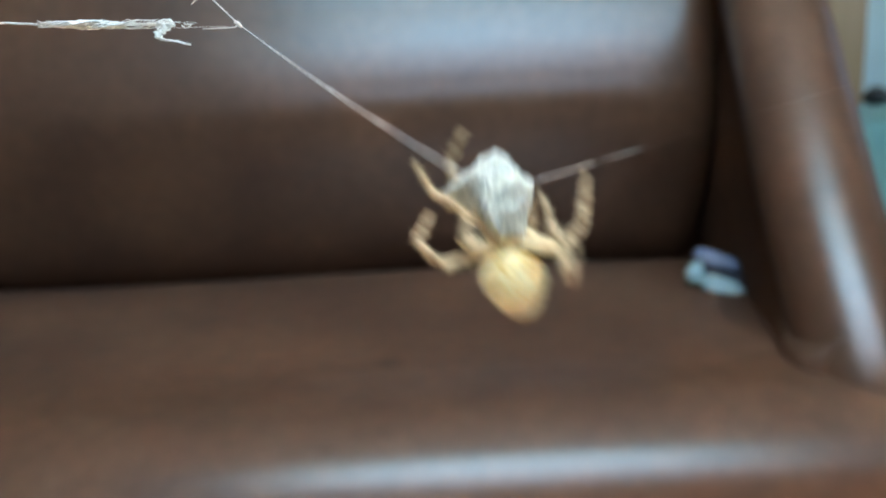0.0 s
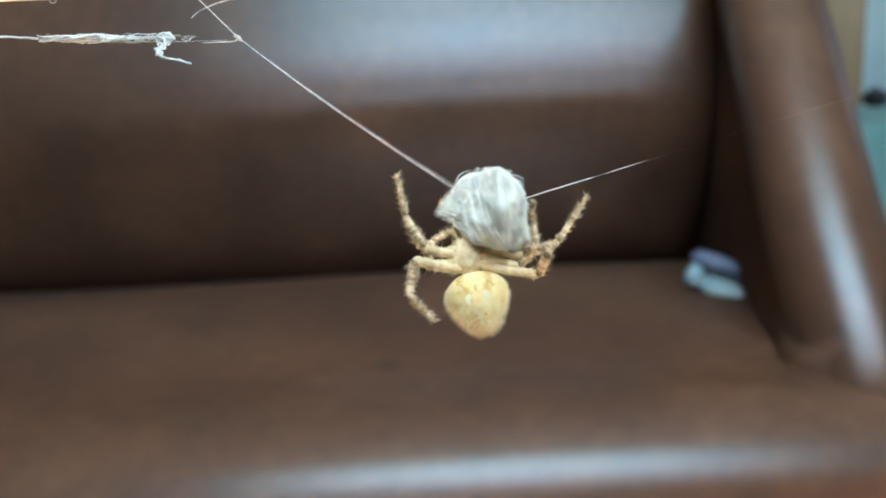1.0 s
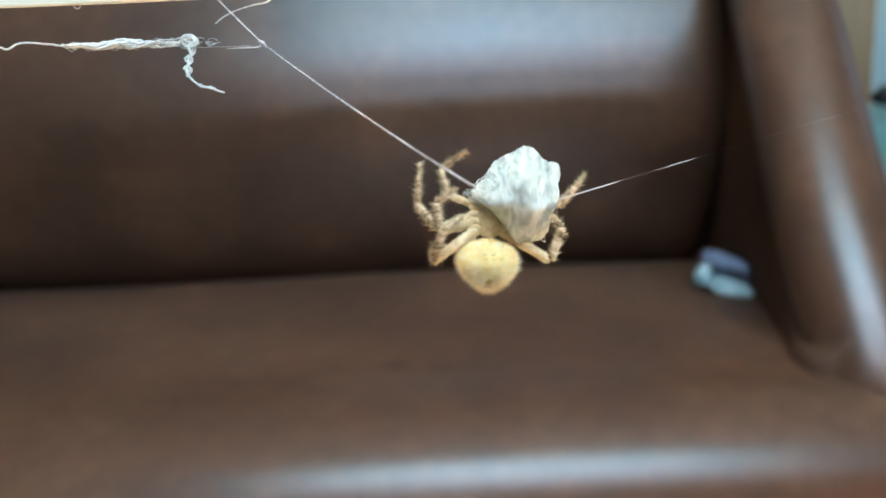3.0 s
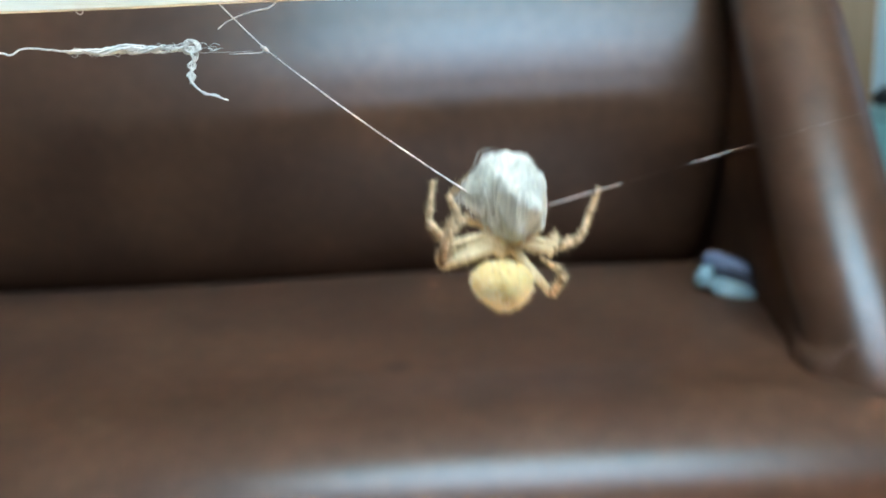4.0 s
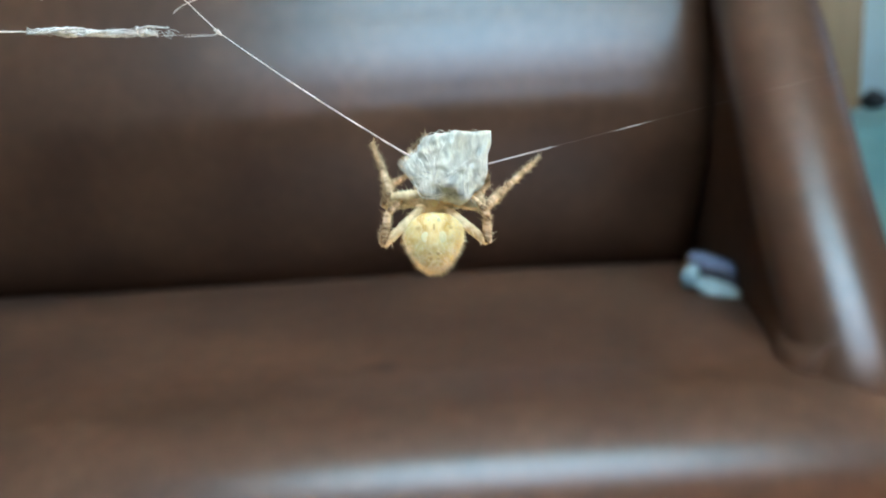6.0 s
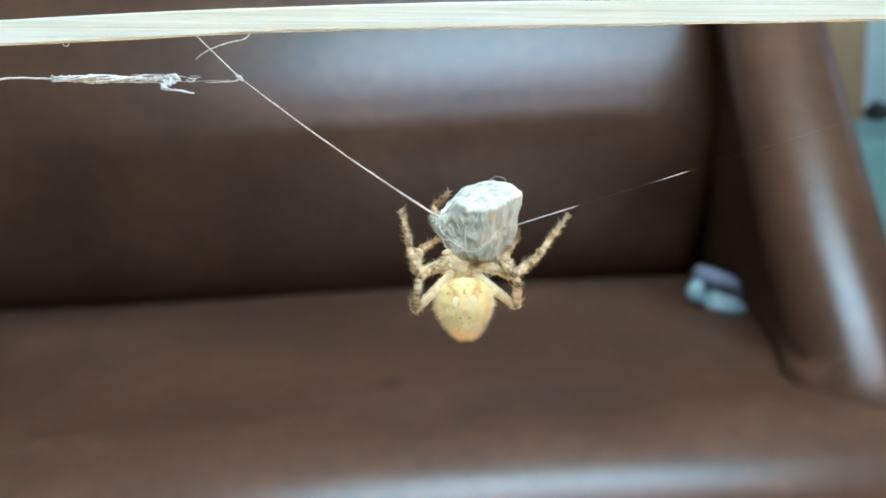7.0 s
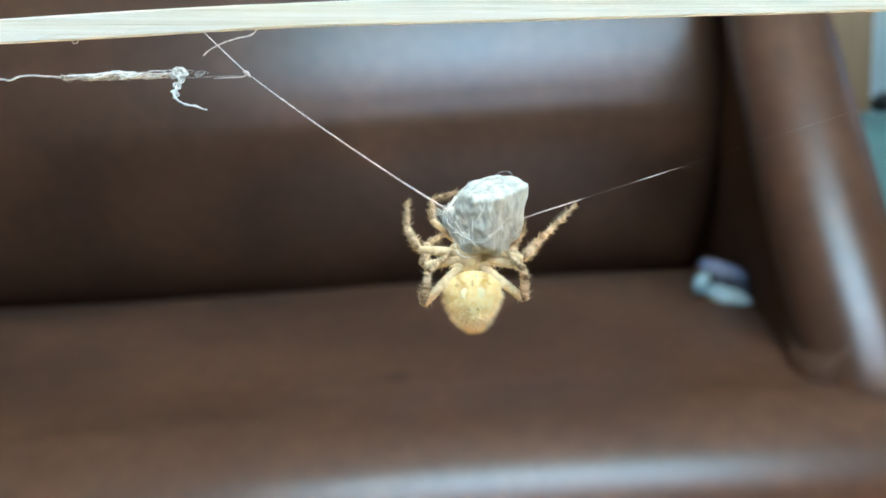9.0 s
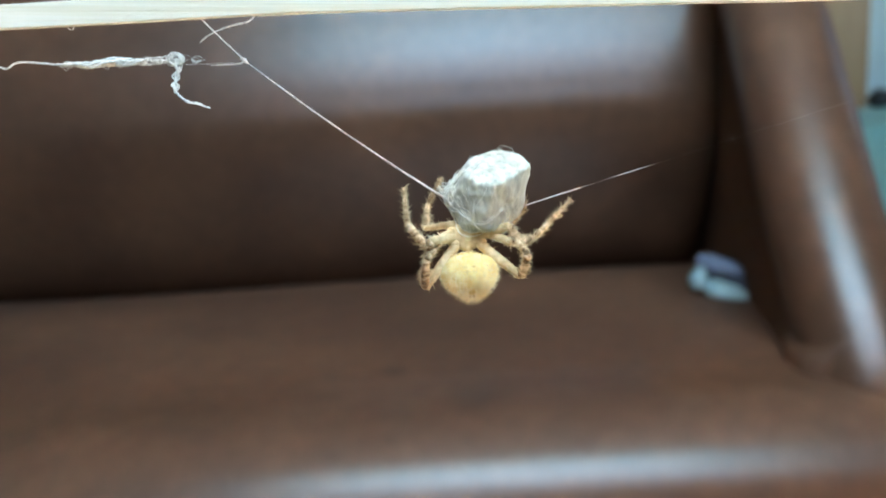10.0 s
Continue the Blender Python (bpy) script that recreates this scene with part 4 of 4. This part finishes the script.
step(7.5, -0.30, -4.64, 0, 6, 1.35, 5.97, 1075, tie=(-4.30, 7.63, 6.47, 6.36),
     L1=(-4.58, 10.59, -5.17, 13.73, -1.67, 14.77),
     L2=(-6.75, 5.09, -8.08, 9.11, -8.76, 13.13),
     L3=(-6.48, 4.78, -5.89, 7.73, -3.31, 9.20),
     L4=(-6.48, -0.15, -5.81, 4.05, -2.72, 6.62),
     R1=(6.79, 4.78, 9.34, 7.72, 13.88, 11.77),
     R2=(5.91, 6.20, 6.80, 9.00, 5.69, 11.35),
     R3=(6.62, 4.78, 5.15, 7.73, 3.31, 9.20),
     R4=(7.36, -0.15, 6.48, 4.27, 3.90, 6.99))
step(7.6, -0.75, -5.58, 0, 14, 1.84, 7.47, 1080)
step(7.8, -0.73, -2.32, 0, 8, 2.33, 6.43, 1056)
step(8, -0.39, -5.52, 0, 14, 1.27, 6.62, 1082, tie=(-4.25, 7.42, 6.80, 6.13),
     L1=(-4.82, 10.65, -5.49, 14.04, -1.81, 16.04),
     L2=(-6.56, 4.76, -8.05, 8.66, -8.65, 14.17),
     L3=(-6.48, 4.78, -5.89, 7.73, -3.31, 9.20),
     L4=(-6.48, -0.15, -5.81, 4.05, -2.72, 6.62),
     R1=(7.20, 4.80, 10.87, 8.35, 15.28, 13.52),
     R2=(5.93, 7.73, 6.81, 10.53, 5.71, 12.88),
     R3=(6.62, 4.78, 5.15, 7.73, 3.31, 9.20),
     R4=(7.36, -0.15, 6.48, 4.27, 3.90, 6.99))
step(8.2, -1.22, -3.53, 0, 8, 0.84, 5.68, 1056)
step(8.4, -0.95, -3.08, 0, 6, 1.52, 6.50, 1050)
step(8.5, -0.92, -2.34, 0, 5, 0.60, 6.13, 1048, tie=(-4.40, 8.52, 6.07, 7.21),
     L1=(-4.38, 8.28, -5.69, 12.05, -1.85, 12.18),
     L2=(-6.32, 4.82, -7.55, 8.15, -8.50, 11.62),
     L3=(-6.48, 4.78, -5.89, 7.73, -3.31, 9.20),
     L4=(-6.48, -0.15, -5.81, 4.05, -2.72, 6.62),
     R1=(4.23, 5.51, 8.31, 8.81, 13.86, 10.99),
     R2=(5.79, 4.06, 6.67, 6.85, 5.57, 9.21),
     R3=(6.62, 4.78, 5.15, 7.73, 3.31, 9.20),
     R4=(7.36, -0.15, 6.48, 4.27, 3.90, 6.99))
step(8.6, -0.75, -4.70, 0, 12, 1.88, 7.02, 1078)
step(8.8, -1.72, -3.08, 0, 6, 0.74, 6.00, 1050)
step(9, -0.11, -4.95, 3, 16, 1.75, 6.29, 1078, tie=(-4.31, 7.85, 6.78, 6.14),
     L1=(-5.32, 10.88, -5.39, 13.91, -1.91, 14.87),
     L2=(-7.83, 6.96, -8.79, 10.00, -8.86, 13.62),
     L3=(-6.48, 4.78, -5.89, 7.73, -3.31, 9.20),
     L4=(-6.48, -0.15, -5.81, 4.05, -2.72, 6.62),
     R1=(6.52, 5.62, 9.11, 8.13, 14.44, 13.08),
     R2=(6.13, 6.83, 7.01, 9.62, 5.91, 11.98),
     R3=(6.62, 4.78, 5.15, 7.73, 3.31, 9.20),
     R4=(7.36, -0.15, 6.48, 4.27, 3.90, 6.99))
step(9.3, -1.37, -4.23, 0, 9, 1.39, 7.75, 1074)
step(9.5, -0.78, -2.17, 0, 5, 0.73, 6.62, 1048, tie=(-5.35, 8.71, 6.02, 7.33),
     L1=(-4.58, 8.61, -6.10, 11.99, -1.84, 12.48),
     L2=(-6.06, 5.16, -7.51, 8.11, -8.81, 12.15),
     L3=(-6.48, 4.78, -5.89, 7.73, -3.31, 9.20),
     L4=(-6.48, -0.15, -5.81, 4.05, -2.72, 6.62),
     R1=(5.68, 6.20, 9.00, 8.76, 14.59, 11.30),
     R2=(5.78, 4.38, 6.67, 7.17, 5.56, 9.53),
     R3=(6.62, 4.78, 5.15, 7.73, 3.31, 9.20),
     R4=(7.36, -0.15, 6.48, 4.27, 3.90, 6.99))
step(9.8, -0.46, -1.32, 0, 10, 1.61, 7.42, 1048)
step(10, -0.33, -3.22, 4, 64, 2.02, 7.74, 1088, tie=(-4.01, 7.59, 6.51, 6.12),
     L1=(-4.56, 6.77, -5.67, 10.08, -3.46, 14.12),
     L2=(-5.67, 3.83, -8.24, 7.14, -8.83, 11.92),
     L3=(-4.20, 4.93, -5.67, 2.36, -6.40, -0.22),
     L4=(-5.89, -1.33, -5.67, 2.36, -3.09, 5.30),
     R1=(5.37, 4.56, 7.07, 4.93, 14.21, 10.82),
     R2=(6.69, 6.55, 7.58, 9.35, 6.47, 11.70),
     R3=(5.00, 6.77, 6.85, 3.83, 7.95, -0.37),
     R4=(7.59, -0.59, 7.22, 3.09, 5.00, 6.04))


def between(rows, t):
    ts = [r[0] for r in rows]
    return [float(np.interp(t, ts, [r[i] for r in rows])) for i in range(1, len(rows[0]))]


def aim(axis, d):
    return Vector(axis).rotation_difference(d).to_matrix().to_4x4()


def leg_rows(key, t, body, mid):
    """Poses of the three joints in the spider's space at time t."""
    side, root, lens, r, lean = LEG_PLAN[key]
    row = between(LEG_STEPS[key], t)
    if t < 4.5 and key in ("L3", "L4", "R3", "R4"):
        swing = math.sin(12.5664 * t) * (1 if side > 0 else -1)
        row = [c + swing * k for c, k in zip(row, (0.2, 0.3, 0.5, 0.9, 0.3, 1.3))]
    at = body @ (Vector(root))
    inv = body.inverted()
    out = []
    for i in range(3):
        goal = Vector((mid[0] + row[2 * i], mid[1] + row[2 * i + 1], 0))
        flat = Vector((goal.x - at.x, goal.y - at.y, 0))
        size = min(flat.length, lens[i] * 0.985)
        if flat.length < 1e-5:
            flat = Vector((side, 0, 0))
        rise = math.sqrt(lens[i] ** 2 - size ** 2) * lean[i]
        rise = max(-0.75 * lens[i], min(0.75 * lens[i], rise))
        way = (flat.normalized() * math.sqrt(lens[i] ** 2 - rise ** 2) + Vector((0, 0, rise))).normalized()
        a, d = inv @ at, (inv.to_3x3() @ way).normalized()
        out.append(Matrix.Translation(a * MM) @ aim((side, 0, 0), d))
        at = at + way * lens[i]
    return out


def motions():
    times = [i / 10 for i in range(101)]
    keyed = {"spider": [], "prey": [], "right": [], "drop": [], "abdomen": []}
    joint_rows = {(key, i): [] for key in LEG_PLAN for i in range(3)}
    knot, far = Vector((-29.6, 25.0, 0)), Vector((63.3, 24.4, -6.0))
    for t in times:
        au, av, lean, tilt, pu, pv, spin = between(STEPS, t)
        if 2.7 < t < 3.8:
            w = math.sin((t - 2.7) * 11.424)
            au, av, pv, lean = au + 1.6 * w, av - 1.1 * w * w, pv + 0.5 * w, lean + 8 * w
        body = Matrix.Translation((au, av, 0.4)) @ pose(0, 0, 0, 0, 0, lean) @ pose(0, 0, 0, -0.2 * tilt)
        small = body.copy()
        small.translation = body.translation * MM
        keyed["spider"].append((t, WEB @ small))
        keyed["abdomen"].append((t, pose(0, 0, 0, -0.8 * tilt)))
        keyed["prey"].append((t, WEB @ Matrix.Translation((pu * MM, pv * MM, -1.0 * MM)) @ pose(0, 0, 0, spin)))
        tie = between(TIES, t)
        end = Vector((pu + tie[2], pv + tie[3], -0.6))
        keyed["right"].append((t, WEB @ Matrix.Translation(far * MM) @ aim((1, 0, 0), (end - far).normalized())))
        for key in LEG_PLAN:
            for i, m in enumerate(leg_rows(key, t, body, (au, av))):
                joint_rows[key, i].append((t, m))
        drop = WEB @ Matrix.Translation((au * MM, (av - 0.2) * MM, -0.6 * MM))
        if t > 5.55:
            if t <= 5.7:
                drop = WEB @ Matrix.Translation((au * MM, (av - (5.0 if t < 5.65 else 6.1)) * MM, -0.9 * MM))
                last = drop.translation.copy()
            else:
                drop = drop.copy()
                drop.translation = Vector((last.x, last.y, max(0.0021, last.z - 0.02 - 4.9 * (t - 5.7) ** 2 * 1.4)))
        keyed["drop"].append((t, drop))
    walk(spider, keyed["spider"])
    walk(abdomen, keyed["abdomen"])
    walk(prey, keyed["prey"])
    rows = []
    for n in range(int(10 * FPS) + 1):
        t = n / FPS
        au, av, lean, tilt, pu, pv, spin = between(STEPS, t)
        tie = between(TIES, t)
        reach = float(np.interp(t, (0, 0.4, 0.9, 1.2, 1.5, 1.8, 2.1, 2.5, 4.0, 4.5, 4.8, 5.0, 5.5, 6.5, 10.0), (0.8, 0.25, 0.3, 0.9, 1.7, 0.8, 0.6, 0.2, 0.65, 0.95, 0.4, 0.15, 0.25, 0.1, 0.05)))
        swing = reach * math.sin(50.2655 * t)
        end = Vector((pu + tie[0] + 0.55 * swing, pv + tie[1] + 0.83 * swing, -0.4))
        rows.append((t, WEB @ Matrix.Translation(knot * MM) @ aim((1, 0, 0), (end - knot).normalized())))
    walk(left_thread, rows)
    walk(right_thread, keyed["right"])
    walk(droplet, keyed["drop"])
    for (key, i), rows in joint_rows.items():
        walk(legs[key][i], rows)
    walk(glint, [(t, Matrix.Translation((d * MM, 0, 0))) for t, d in (
        (0, 47.6), (0.5, 32.1), (1, 48), (1.5, 40), (2, 44), (2.5, 45.5), (4, 39.8), (4.5, 48.7), (5, 32.8), (5.5, 41.9), (7, 37.9), (7.5, 38.4), (8, 43.2), (8.5, 33.1), (9, 41.2), (9.5, 32.2), (10, 44.5))])
    walk(tuft, [(t, WEB @ Matrix.Translation((0, 24.8 * MM, 0)) @ pose(0, 0, 0, -a)) for t, a in (
        (0, 55), (0.5, 55), (1, 50), (1.5, 40), (2, 47), (2.5, 22), (4, 8), (4.5, 0), (5, 30), (5.5, 84), (7, 62), (7.5, 50), (8, 40), (8.5, 32), (9, 34), (9.5, 37), (10, 10))])


motions()
